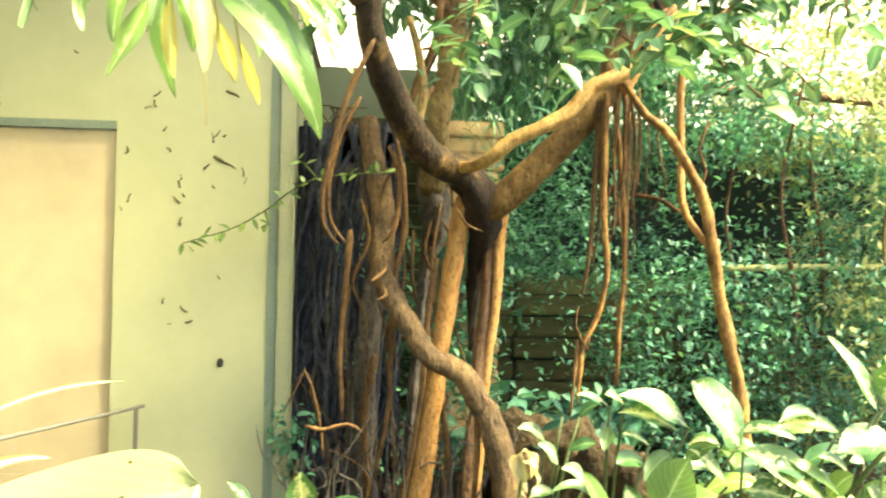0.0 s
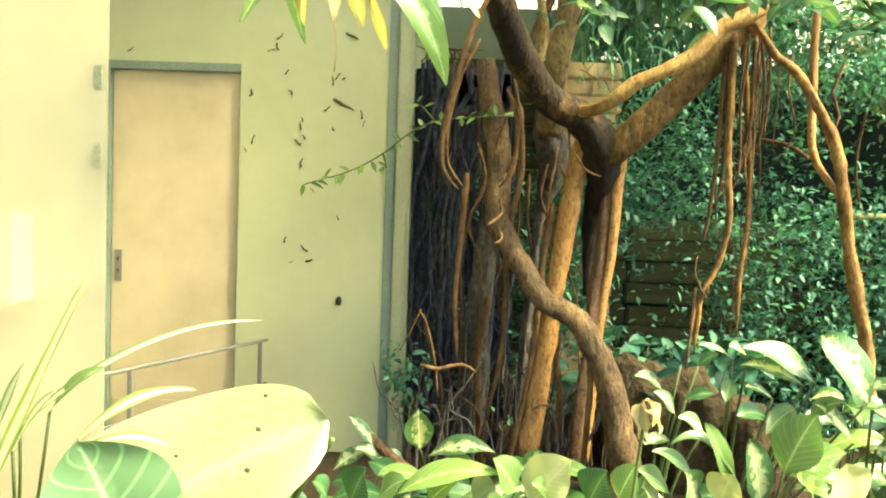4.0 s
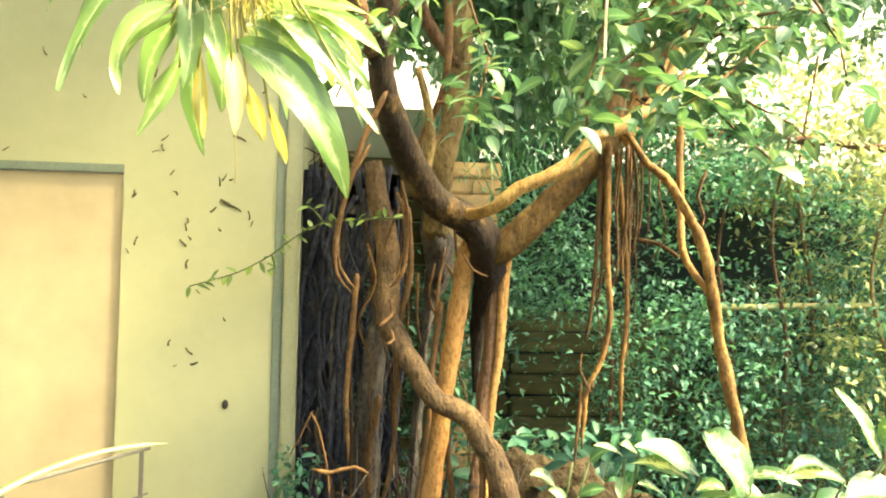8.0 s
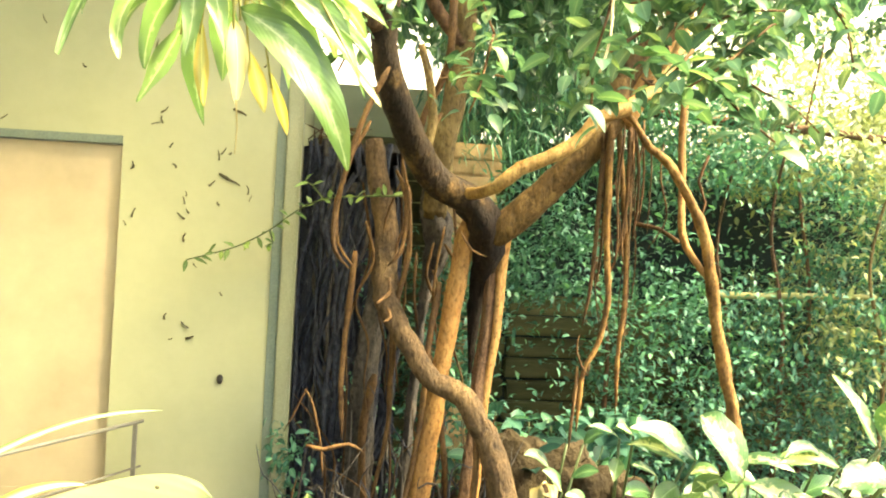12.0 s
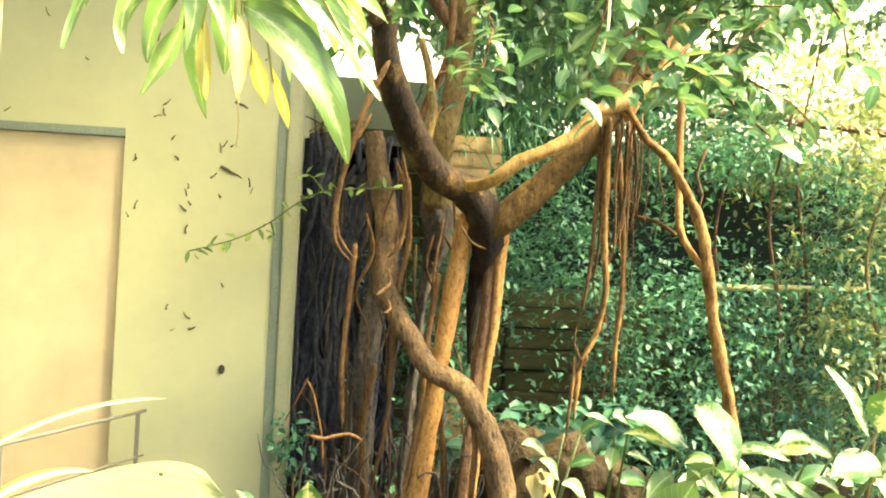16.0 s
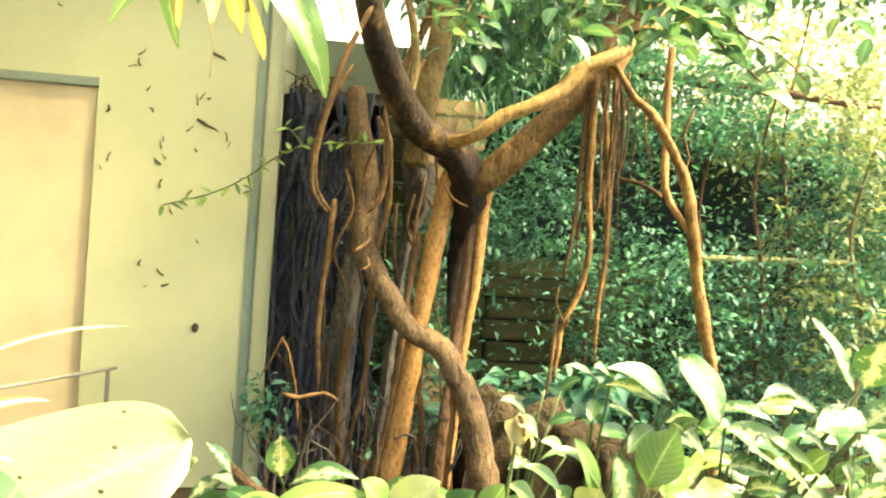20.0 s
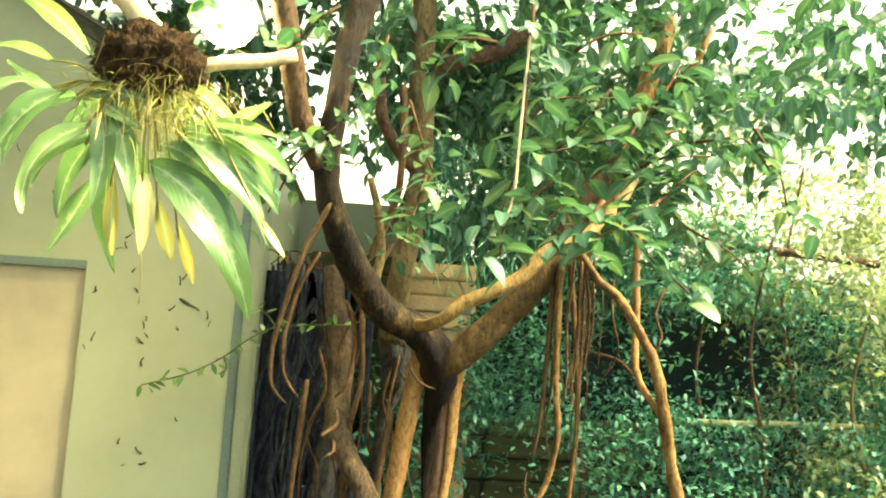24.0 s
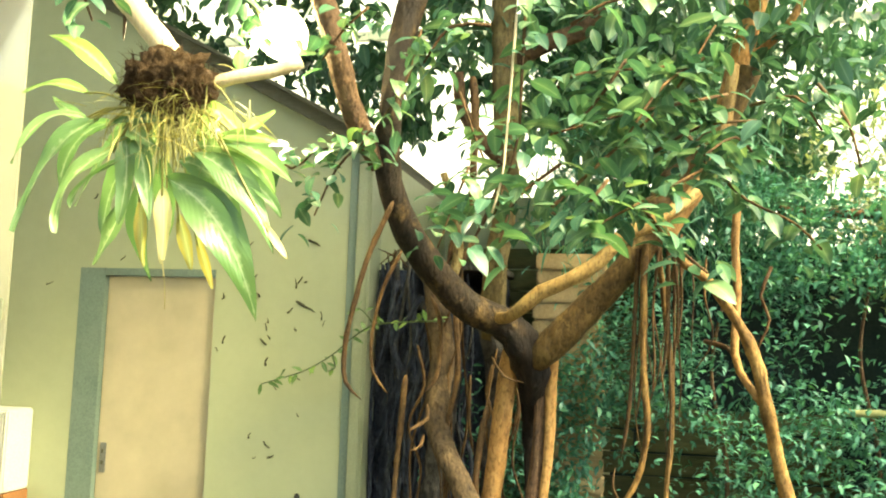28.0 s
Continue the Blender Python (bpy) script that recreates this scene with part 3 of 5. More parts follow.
for q in [(-1.03, 3.27, 1.74), (-1.03, 3.27, 1.46)]:
    hang_on(part("clamp", box(bmesh.new(), q[0] - 0.016, q[0] + 0.016, 3.262, 3.274, q[2] - 0.045, q[2] + 0.045, 0.003), TRIM_LIGHT, None, "small dull metal clamp"), screen)
# low steel rail
rail = thing("hand_rail", "low grey steel rail with slim posts", "railing", (-1.0, 4.5, 0))
RA, RB = Vector((-0.79, 4.98, 0.52)), Vector((-1.62, 3.15, 0.52))
for name, dz, rr in (("top_bar", 0.0, 0.010), ("lower_bar", -0.24, 0.006)):
    bm = bmesh.new()
    tube(bm, [RA + Vector((0, 0, dz)), (RA + RB) / 2 + Vector((0, 0, dz)), RB + Vector((0, 0, dz))], rr, rr, 10, 0.3, 0.0)
    hang_on(part(name, bm, RAIL, None, "", True), rail)
for f in (0.03, 0.5, 0.97):
    q = RA.lerp(RB, f)
    hang_on(part("post", box(bmesh.new(), q.x - 0.011, q.x + 0.011, q.y - 0.011, q.y + 0.011, -0.15, 0.515, 0.003), RAIL), rail)

# cream cabinet on the wall
cab = thing("wall_cabinet", "small cream enamel cabinet with a tan base on the wall", "cabinet", (-2.2, 4.95, 0.9))
hang_on(part("body", box(bmesh.new(), -2.55, -2.17, 4.86, WALL_Y, 0.68, 1.17, 0.01), CREAM), cab)
cab_lid = hang_on(part("lid", box(bmesh.new(), -2.535, -2.185, 4.848, 4.86, 0.70, 1.15, 0.006), CREAM), cab)
for k in range(5):
    hang_on(part("vent_slot", box(bmesh.new(), -2.49 + 0.06 * k, -2.465 + 0.06 * k, 4.842, 4.848, 1.09, 1.11, 0.001), GRIME), cab_lid)
hang_on(part("base", box(bmesh.new(), -2.55, -2.17, 4.87, WALL_Y, 0.575, 0.68, 0.006), TAN, None, "tan plastic base box"), cab)

# timber wall behind the planting, each plank a piece
back = thing("wall_back", "mossy horizontal timber planks of the back wall", "wall", (1.8, 6.9, 0), kind="structure")
# dark sheet put in for the shade in the hedge hollow
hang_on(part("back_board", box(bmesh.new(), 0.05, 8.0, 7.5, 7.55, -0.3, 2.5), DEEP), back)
plank_mesh = []
for k in range(3):
    bm = box(bmesh.new(), -0.7, 0.7, -0.03, 0.03, -0.075, 0.075, 0.014)
    me = bpy.data.meshes.new("plank")
    bm.to_mesh(me); bm.free()
    me.materials.append(PLANK)
    plank_mesh.append(me)
r = random.Random(5)
for j in range(15):
    for i in range(3):
        if i == 2 and j > 4 or i == 1 and j > 7:
            continue
        ob = new("plank", r.choice(plank_mesh))
        ob.parent = back
        ob.location = (0.78 - 1.8 + i * 1.42 + 0.02 * (j % 2), r.uniform(-0.015, 0.015), 0.0 + j * 0.165)
        ob.rotation_euler = (0, radians(r.uniform(-0.6, 0.6)), 0)
# sandy blocks that show beside the trunk
blocks = thing("block_pier", "sand-coloured block pier behind the fig trunk", "pier", (1.05, 6.3, 0), kind="structure")
bm = box(bmesh.new(), -0.24, 0.24, -0.1, 0.1, -0.055, 0.055, 0.012)
me = bpy.data.meshes.new("block")
bm.to_mesh(me); bm.free()
me.materials.append(STONE)
for j in range(21):
    ob = new("block", me)
    ob.parent = blocks
    ob.location = (r.uniform(-0.015, 0.015), r.uniform(-0.01, 0.01), -0.05 + j * 0.114)

# ---- the fig tree ----
fig = thing("fig_tree", "strangler fig with tangled orange trunks and hanging aerial roots", "tree", (0.85, 4.6, -0.1))
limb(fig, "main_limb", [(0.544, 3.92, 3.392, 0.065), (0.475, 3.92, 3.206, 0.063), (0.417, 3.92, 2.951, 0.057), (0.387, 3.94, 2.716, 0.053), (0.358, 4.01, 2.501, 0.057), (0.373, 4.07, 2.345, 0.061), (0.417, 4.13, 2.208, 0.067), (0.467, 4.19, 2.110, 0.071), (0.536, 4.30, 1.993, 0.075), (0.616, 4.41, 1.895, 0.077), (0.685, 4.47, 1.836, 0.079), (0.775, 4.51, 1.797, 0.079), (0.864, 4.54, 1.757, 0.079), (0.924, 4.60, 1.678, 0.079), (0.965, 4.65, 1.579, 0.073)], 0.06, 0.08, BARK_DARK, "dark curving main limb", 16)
limb(fig, "thin_limb", [(0.80, 4.51, 1.79, 0.030), (0.875, 4.40, 1.79, 0.030), (0.940, 4.27, 1.815, 0.030), (1.049, 4.26, 1.904, 0.034), (1.177, 4.24, 1.963, 0.033), (1.315, 4.23, 2.052, 0.033), (1.433, 4.23, 2.180, 0.036), (1.541, 4.23, 2.219, 0.035), (1.650, 4.25, 2.298, 0.033), (1.730, 4.28, 2.368, 0.032), (1.830, 4.33, 2.536, 0.031), (1.880, 4.35, 2.724, 0.030), (1.919, 4.35, 2.991, 0.028)], 0.034, 0.031, BARK_OCHRE, "slender pale limb", 14, knobs=0.25)
limb(fig, "big_limb", [(0.985, 4.63, 1.590, 0.066), (1.035, 4.59, 1.630, 0.078), (1.132, 4.56, 1.718, 0.079), (1.270, 4.52, 1.866, 0.073), (1.408, 4.48, 2.005, 0.069), (1.507, 4.47, 2.133, 0.069), (1.576, 4.47, 2.272, 0.069), (1.616, 4.50, 2.411, 0.067), (1.696, 4.51, 2.540, 0.063), (1.864, 4.51, 2.708, 0.059), (2.013, 4.51, 3.015, 0.055)], 0.078, 0.058, BARK_LIMB, "thick orange-brown limb", 16)
limb(fig, "trunk", [(0.893, 4.67, 1.678, 0.050), (0.862, 4.69, 1.589, 0.054), (0.839, 4.70, 1.440, 0.051), (0.817, 4.72, 1.251, 0.051), (0.793, 4.74, 1.062, 0.050), (0.766, 4.76, 0.863, 0.050), (0.746, 4.77, 0.674, 0.055), (0.716, 4.77, 0.485, 0.058), (0.696, 4.77, 0.286, 0.061), (0.656, 4.77, 0.008, 0.067)], 0.043, 0.052, BARK_ORANGE, "straight orange trunk", 14)
limb(fig, "root_trunk", [(1.084, 4.69, 1.659, 0.028), (1.065, 4.73, 1.480, 0.030), (1.060, 4.75, 1.261, 0.029), (1.050, 4.75, 1.062, 0.026), (1.026, 4.77, 0.863, 0.025), (1.006, 4.80, 0.604, 0.025), (0.986, 4.80, 0.286, 0.027), (0.956, 4.80, -0.132, 0.030)], 0.03, 0.03, BARK_ORANGE, "", 12, flutes=3, depth=0.15)
limb(fig, "root_trunk", [(1.045, 4.71, 1.599, 0.030), (1.015, 4.74, 1.440, 0.032), (1.006, 4.75, 1.251, 0.032), (0.996, 4.75, 1.052, 0.033), (0.971, 4.76, 0.863, 0.034), (0.966, 4.77, 0.624, 0.030), (0.936, 4.77, 0.406, 0.026), (0.916, 4.77, -0.122, 0.030)], 0.03, 0.03, BARK_BROWN, "", 12, flutes=3, depth=0.25)
limb(fig, "twisting_stem", [(0.367, 5.00, 2.10, 0.051), (0.396, 4.97, 1.879, 0.060), (0.455, 4.93, 1.630, 0.069), (0.450, 4.88, 1.450, 0.068), (0.451, 4.84, 1.341, 0.068), (0.463, 4.80, 1.241, 0.064), (0.498, 4.74, 1.152, 0.060), (0.553, 4.69, 1.063, 0.057), (0.617, 4.66, 0.974, 0.056), (0.676, 4.63, 0.884, 0.056), (0.722, 4.62, 0.825, 0.056), (0.796, 4.60, 0.805, 0.056), (0.873, 4.58, 0.756, 0.060), (0.951, 4.56, 0.637, 0.063), (1.016, 4.54, 0.519, 0.066), (1.061, 4.52, 0.370, 0.071), (1.102, 4.51, 0.202, 0.077), (1.139, 4.51, 0.034, 0.082)], 0.042, 0.088, BARK_STEM, "rough brown stem twisting across the trunk", 16, knobs=0.2)
limb(fig, "junction", [(0.855, 4.54, 1.757, 0.078), (0.924, 4.57, 1.678, 0.089), (0.965, 4.63, 1.569, 0.085), (0.976, 4.71, 1.450, 0.066), (0.957, 4.82, 1.301, 0.045), (0.947, 4.86, 1.101, 0.030), (0.94, 4.86, 0.85, 0.010)], 0.076, 0.035, BARK_CORE, "knotted core of the fig with shade in its black bark", 16, knobs=0.35, flutes=4, depth=0.12)
limb(fig, "inner_trunk", [(0.70, 5.02, 1.86, 0.060), (0.73, 5.04, 1.68, 0.078), (0.75, 5.08, 1.52, 0.070), (0.70, 5.14, 1.25, 0.032), (0.66, 5.16, 0.70, 0.026), (0.62, 5.16, -0.14, 0.03)], 0.085, 0.035, BARK_GREY, "mossy inner trunk", 14, flutes=5, depth=0.25, knobs=0.45)
limb(fig, "grey_trunk", [(0.47, 5.10, 1.50, 0.060), (0.415, 5.14, 1.12, 0.062), (0.38, 5.14, 0.80, 0.064), (0.365, 5.14, 0.48, 0.068), (0.36, 5.14, -0.14, 0.08)], 0.045, 0.075, BARK_GREY, "", 14, flutes=5, depth=0.22, knobs=0.3)
limb(fig, "back_limb", [(0.757, 4.73, 3.895, 0.066), (0.767, 4.73, 3.438, 0.068), (0.787, 4.73, 2.961, 0.068), (0.797, 4.73, 2.782, 0.066), (0.807, 4.76, 2.653, 0.063), (0.797, 4.82, 2.495, 0.062), (0.778, 4.86, 2.307, 0.064), (0.748, 4.88, 2.108, 0.062), (0.729, 4.94, 1.899, 0.066), (0.72, 5.02, 1.70, 0.07)], 0.092, 0.09, BARK_MOSSY, "", 14, flutes=3, depth=0.08)
limb(fig, "side_limb", [(0.10, 3.66, 3.26), (0.14, 3.71, 3.09), (0.19, 3.77, 2.88), (0.22, 3.87, 2.70), (0.26, 3.94, 2.59), (0.33, 4.01, 2.46)], 0.055, 0.05, BARK_BROWN, "", 12)
limb(fig, "crossing_limb", [(0.80, 4.75, 2.61), (0.66, 4.69, 2.75), (0.58, 4.62, 2.89), (0.56, 4.58, 3.07)], 0.04, 0.03, BARK_BROWN)
limb(fig, "side_shoot", [(0.60, 4.41, 1.97), (0.63, 4.40, 2.13), (0.60, 4.37, 2.33), (0.55, 4.35, 2.49)], 0.026, 0.018, BARK_MOSSY, "slim upright shoot", 10)
limb(fig, "tendril", [(1.09, 2.92, 2.74), (1.08, 2.92, 2.56), (1.07, 2.91, 2.35), (1.06, 2.89, 2.19), (1.03, 2.89, 2.08)], 0.005, 0.004, PALE_WOOD, "thin pale hanging tendril", 6)
limb(fig, "upper_limb", [(1.60, 4.45, 2.19), (1.74, 4.47, 2.42), (1.84, 4.51, 2.58), (1.92, 4.56, 2.90), (1.99, 4.56, 3.17), (2.08, 4.56, 3.52)], 0.055, 0.055, BARK_ORANGE, "", 12)
limb(fig, "upper_limb", [(1.69, 4.37, 2.38), (1.79, 4.40, 2.41), (1.81, 4.41, 2.53), (1.77, 4.42, 2.64)], 0.02, 0.014, BARK_DARK, "", 10)
limb(fig, "upper_limb", [(1.96, 4.56, 3.06), (2.11, 4.51, 3.15), (2.21, 4.45, 3.27), (2.27, 4.45, 3.44)], 0.02, 0.018, BARK_ORANGE, "", 10)
limb(fig, "upper_limb", [(0.76, 4.88, 3.15), (0.97, 4.77, 3.26), (1.18, 4.77, 3.33), (1.34, 4.77, 3.45)], 0.05, 0.05, BARK_BROWN, "", 10)
for pts, w in (
    ([(0.75, 4.94, 3.15), (0.78, 4.94, 2.90), (0.77, 4.94, 2.67), (0.74, 4.90, 2.51), (0.67, 4.86, 2.32), (0.61, 4.83, 2.19)], 0.02),
    ([(0.39, 4.03, 2.30), (0.29, 4.03, 2.07), (0.23, 4.03, 1.86), (0.18, 4.05, 1.63), (0.19, 4.05, 1.47), (0.26, 4.08, 1.39)], 0.017),
    ([(0.33, 4.45, 2.12), (0.24, 4.45, 1.93), (0.19, 4.45, 1.70), (0.20, 4.45, 1.51), (0.28, 4.45, 1.40)], 0.013),
    ([(0.47, 4.51, 1.89), (0.52, 4.51, 1.78), (0.53, 4.51, 1.62), (0.51, 4.51, 1.48), (0.45, 4.51, 1.41)], 0.016),
    ([(0.46, 4.56, 1.35), (0.47, 4.54, 1.28), (0.42, 4.47, 1.24), (0.40, 4.45, 1.22)], 0.012),
    ([(0.46, 4.51, 1.20), (0.47, 4.40, 1.16), (0.43, 4.35, 1.14)], 0.012),
    ([(0.29, 4.77, 1.48), (0.27, 4.77, 1.18), (0.25, 4.77, 0.82), (0.27, 4.77, 0.49)], 0.02),
    ([(0.51, 4.83, 1.10), (0.51, 4.83, 0.58), (0.45, 4.83, 0.22), (0.41, 4.83, -0.00)], 0.017),
    ([(0.55, 4.77, 1.84), (0.57, 4.77, 1.49), (0.52, 4.77, 1.19), (0.52, 4.77, 0.83)], 0.02),
    ([(0.74, 4.72, 1.34), (0.70, 4.72, 1.05), (0.68, 4.72, 0.72), (0.64, 4.72, 0.38), (0.55, 4.72, -0.11)], 0.022),
    ([(0.62, 4.88, 1.49), (0.62, 4.88, 1.25), (0.65, 4.88, 1.07)], 0.012),
    ([(0.71, 4.86, 1.40), (0.74, 4.84, 1.31), (0.70, 4.84, 1.22)], 0.01),
    ([(0.68, 4.37, 2.98), (0.70, 4.37, 2.73), (0.70, 4.35, 2.55), (0.69, 4.39, 2.41), (0.65, 4.43, 2.30), (0.60, 4.45, 2.19), (0.57, 4.43, 2.04)], 0.026),
    ([(0.69, 4.56, 2.20), (0.63, 4.56, 2.10), (0.59, 4.56, 2.01)], 0.022),
    ([(0.80, 4.45, 1.60), (0.86, 4.45, 1.51), (0.95, 4.51, 1.48)], 0.008),
    ([(0.07, 4.67, 0.76), (0.11, 4.67, 0.69), (0.16, 4.67, 0.49), (0.18, 4.67, 0.31)], 0.009),
    ([(0.08, 4.67, 0.77), (0.03, 4.67, 0.66), (-0.03, 4.67, 0.54)], 0.007),
    ([(0.09, 4.56, 0.50), (0.18, 4.56, 0.48), (0.30, 4.56, 0.51), (0.38, 4.56, 0.47)], 0.014),
    ([(0.95, 4.56, 0.59), (0.95, 4.56, 0.36), (0.93, 4.56, -0.05)], 0.022),
    ([(0.77, 4.83, 0.71), (0.83, 4.83, 0.30), (0.86, 4.83, -0.16)], 0.022),
    ([(0.43, 5.00, 0.81), (0.38, 5.00, 0.43), (0.44, 5.00, -0.24)], 0.03),
):
    limb(fig, "aerial_root", pts, w * 0.85, w * 0.6, ROOT, "", 9, point=True, knobs=0.3)
# thin pale roots that hang down in front of the dark trunks
r = random.Random(19)
for k in range(9):
    x, y = 0.3 + 0.075 * k + r.uniform(-0.04, 0.04), r.uniform(4.78, 5.1)
    z1, z0 = r.uniform(1.5, 2.2), r.uniform(0.2, 0.9) if k % 3 else -0.12
    n = 5
    pts = [(x + r.uniform(-0.06, 0.06), y + r.uniform(-0.03, 0.03), z1 + (z0 - z1) * i / n) for i in range(n + 1)]
    limb(fig, "aerial_root", pts, r.uniform(0.005, 0.011), 0.004, ROOT, "", 7, point=True, knobs=0.3)
# bundle of roots hanging from the big limb
for pts, w in (
    ([(1.52, 4.37, 2.07), (1.52, 4.37, 1.89), (1.52, 4.37, 1.61), (1.54, 4.37, 1.29), (1.50, 4.37, 1.07), (1.43, 4.37, 0.92), (1.41, 4.37, 0.64)], 0.024),
    ([(1.49, 4.39, 2.05), (1.48, 4.39, 1.82), (1.47, 4.39, 1.55), (1.45, 4.39, 1.31), (1.42, 4.39, 1.15)], 0.016),
    ([(1.59, 4.45, 2.09), (1.62, 4.45, 1.83), (1.65, 4.45, 1.53), (1.65, 4.45, 1.24), (1.63, 4.45, 1.02), (1.63, 4.45, 0.72)], 0.02),
    ([(1.63, 4.41, 2.08), (1.63, 4.41, 1.85), (1.62, 4.41, 1.64), (1.60, 4.41, 1.51)], 0.015),
    ([(1.65, 4.37, 2.10), (1.67, 4.37, 1.95), (1.67, 4.37, 1.75), (1.65, 4.37, 1.59)], 0.011),
    ([(1.68, 4.35, 2.10), (1.69, 4.35, 1.89), (1.67, 4.35, 1.67)], 0.009),
    ([(1.58, 4.35, 2.07), (1.56, 4.35, 1.82), (1.57, 4.35, 1.61), (1.56, 4.35, 1.45)], 0.009),
    ([(1.52, 4.43, 2.08), (1.52, 4.43, 1.77), (1.51, 4.43, 1.50), (1.49, 4.43, 1.34)], 0.012),
    ([(1.66, 4.45, 2.11), (1.66, 4.45, 1.78), (1.66, 4.45, 1.43)], 0.01),
    ([(1.40, 4.37, 0.86), (1.38, 4.35, 0.70), (1.37, 4.35, 0.56)], 0.014),
    ([(1.45, 4.35, 0.92), (1.39, 4.35, 1.03), (1.40, 4.35, 1.12)], 0.009),
):
    limb(fig, "hanging_root", [Vector(pts[0]) + Vector((0.01, 0.03, 0.1))] + pts, w * 0.8, w * 0.5, BARK_MOTTLED if w > 0.018 else ROOT, "", 8, point=True, knobs=0.3)
r = random.Random(61)
for k in range(9):
    x0 = 1.51 + 0.034 * k + r.uniform(-0.02, 0.02)
    top = Vector((x0, 4.40 + r.uniform(-0.06, 0.08), 2.1))
    ln = r.uniform(0.4, 1.1)
    limb(fig, "hanging_root", [top, top + Vector((r.uniform(-0.03, 0.03), 0, -ln * 0.35)), top + Vector((r.uniform(-0.06, 0.04), 0, -ln * 0.7)), top + Vector((r.uniform(-0.08, 0.05), 0, -ln))], r.uniform(0.003, 0.007), 0.003, (ROOT, BARK_STEM)[k % 2], "", 6, point=True)
limb(fig, "vine_stem", [(1.564, 4.35, 2.230, 0.016), (1.612, 4.31, 2.181, 0.016), (1.701, 4.31, 2.052, 0.019), (1.790, 4.31, 1.993, 0.021), (1.919, 4.33, 1.816, 0.025), (1.998, 4.33, 1.667, 0.028), (2.057, 4.34, 1.421, 0.029), (2.108, 4.37, 1.193, 0.030), (2.147, 4.37, 1.006, 0.031), (2.206, 4.37, 0.798, 0.031), (2.246, 4.37, 0.511, 0.033), (2.275, 4.37, -0.111, 0.034)], 0.021, 0.03, BARK_MOTTLED, "knobbly orange vine stem", 12, knobs=0.35)
limb(fig, "vine_stem", [(1.95, 4.51, 2.37), (1.94, 4.51, 2.16), (1.95, 4.51, 1.92), (1.93, 4.43, 1.65), (1.98, 4.39, 1.52), (2.05, 4.35, 1.42)], 0.02, 0.018, BARK_ORANGE, "", 8)
limb(fig, "vine_stem", [(2.11, 4.56, 2.07), (2.06, 4.56, 1.93), (2.10, 4.56, 1.82), (2.04, 4.56, 1.67)], 0.009, 0.006, ROOT, "", 7)
limb(fig, "vine_stem", [(1.83, 4.88, 1.71), (1.93, 4.77, 1.68), (1.96, 4.56, 1.61)], 0.013, 0.012, ROOT, "", 7)

# tangle of thin roots and dead twigs at the foot
r = random.Random(71)
for k in range(60):
    x, y = r.uniform(0.0, 1.15), r.uniform(4.62, 5.15)
    z = r.uniform(0.0, 0.75) * r.random() ** 0.5
    d = Vector((r.uniform(-0.25, 0.25), r.uniform(-0.08, 0.08), r.uniform(-0.1, 0.5)))
    a = Vector((x, y, -0.12))
    c = Vector((x + r.uniform(-0.08, 0.08), y, z * 0.5 + 0.05))
    limb(fig, "root_twig", [a, c, c + d * 0.6, c + d + Vector((r.uniform(-0.08, 0.08), 0, r.uniform(-0.05, 0.1)))], r.uniform(0.004, 0.013), 0.003, (BARK_GREY, BARK_BLACK, ROOT, BARK_GREY)[k % 4], "", 6, point=True, knobs=0.4)

# old trunk by the shed corner, deep shade put into its black bark
old = thing("old_trunk", "fibrous dead trunk wrapped in roots, deep shade in its black bark", "tree trunk", (0.12, 5.35, -0.1))
limb(old, "trunk", [(0.02, 5.40, 2.08), (0.04, 5.40, 1.49), (0.04, 5.40, 0.81), (0.05, 5.40, 0.13), (0.05, 5.40, -0.43)], 0.13, 0.17, BARK_BLACK, "", 24, flutes=9, depth=0.12, knobs=0.3)
for i in range(40):
    r = random.Random(i)
    x0 = 0.0 + 0.013 * i + r.uniform(-0.03, 0.03)
    y0 = 5.28 - 0.12 * math.sin(math.pi * i / 39) + r.uniform(-0.02, 0.03)
    pts = [(x0 + r.uniform(-0.11, 0.11), y0 + r.uniform(-0.03, 0.03), 2.12 - 0.38 * k - r.uniform(0, 0.2)) for k in range(6)]
    limb(old, "clinging_root", pts + [(x0, y0 - 0.03, -0.12)], r.uniform(0.004, 0.018), r.uniform(0.006, 0.022), BARK_BLACK if i % 6 else BARK_GREY, "", 7, knobs=0.4)
for i in range(12):
    r = random.Random(100 + i)
    c = Vector((0.12 + r.uniform(-0.12, 0.12), 5.3, 2.1))
    limb(old, "twig", [c, c + Vector((r.uniform(-0.08, 0.08), -0.05, r.uniform(0.02, 0.1))), c + Vector((r.uniform(-0.16, 0.16), r.uniform(-0.12, 0), r.uniform(-0.02, 0.12)))], 0.006, 0.003, ROOT, "", 5)
# shelter behind the trunk, shade painted as black boards, and the pale wall beyond
shelter = thing("shelter", "timber shelter with a grey ledge and shade put into its black boards", "shelter", (0.45, 6.0, 0))
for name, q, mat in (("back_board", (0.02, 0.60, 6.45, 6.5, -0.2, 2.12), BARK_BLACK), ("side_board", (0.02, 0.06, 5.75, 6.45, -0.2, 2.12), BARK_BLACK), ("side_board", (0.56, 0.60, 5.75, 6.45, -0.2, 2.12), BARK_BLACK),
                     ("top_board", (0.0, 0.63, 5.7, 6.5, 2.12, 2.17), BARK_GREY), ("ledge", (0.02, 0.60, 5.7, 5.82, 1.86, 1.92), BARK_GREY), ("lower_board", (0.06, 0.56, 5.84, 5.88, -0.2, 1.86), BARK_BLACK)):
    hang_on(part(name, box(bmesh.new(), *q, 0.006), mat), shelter)
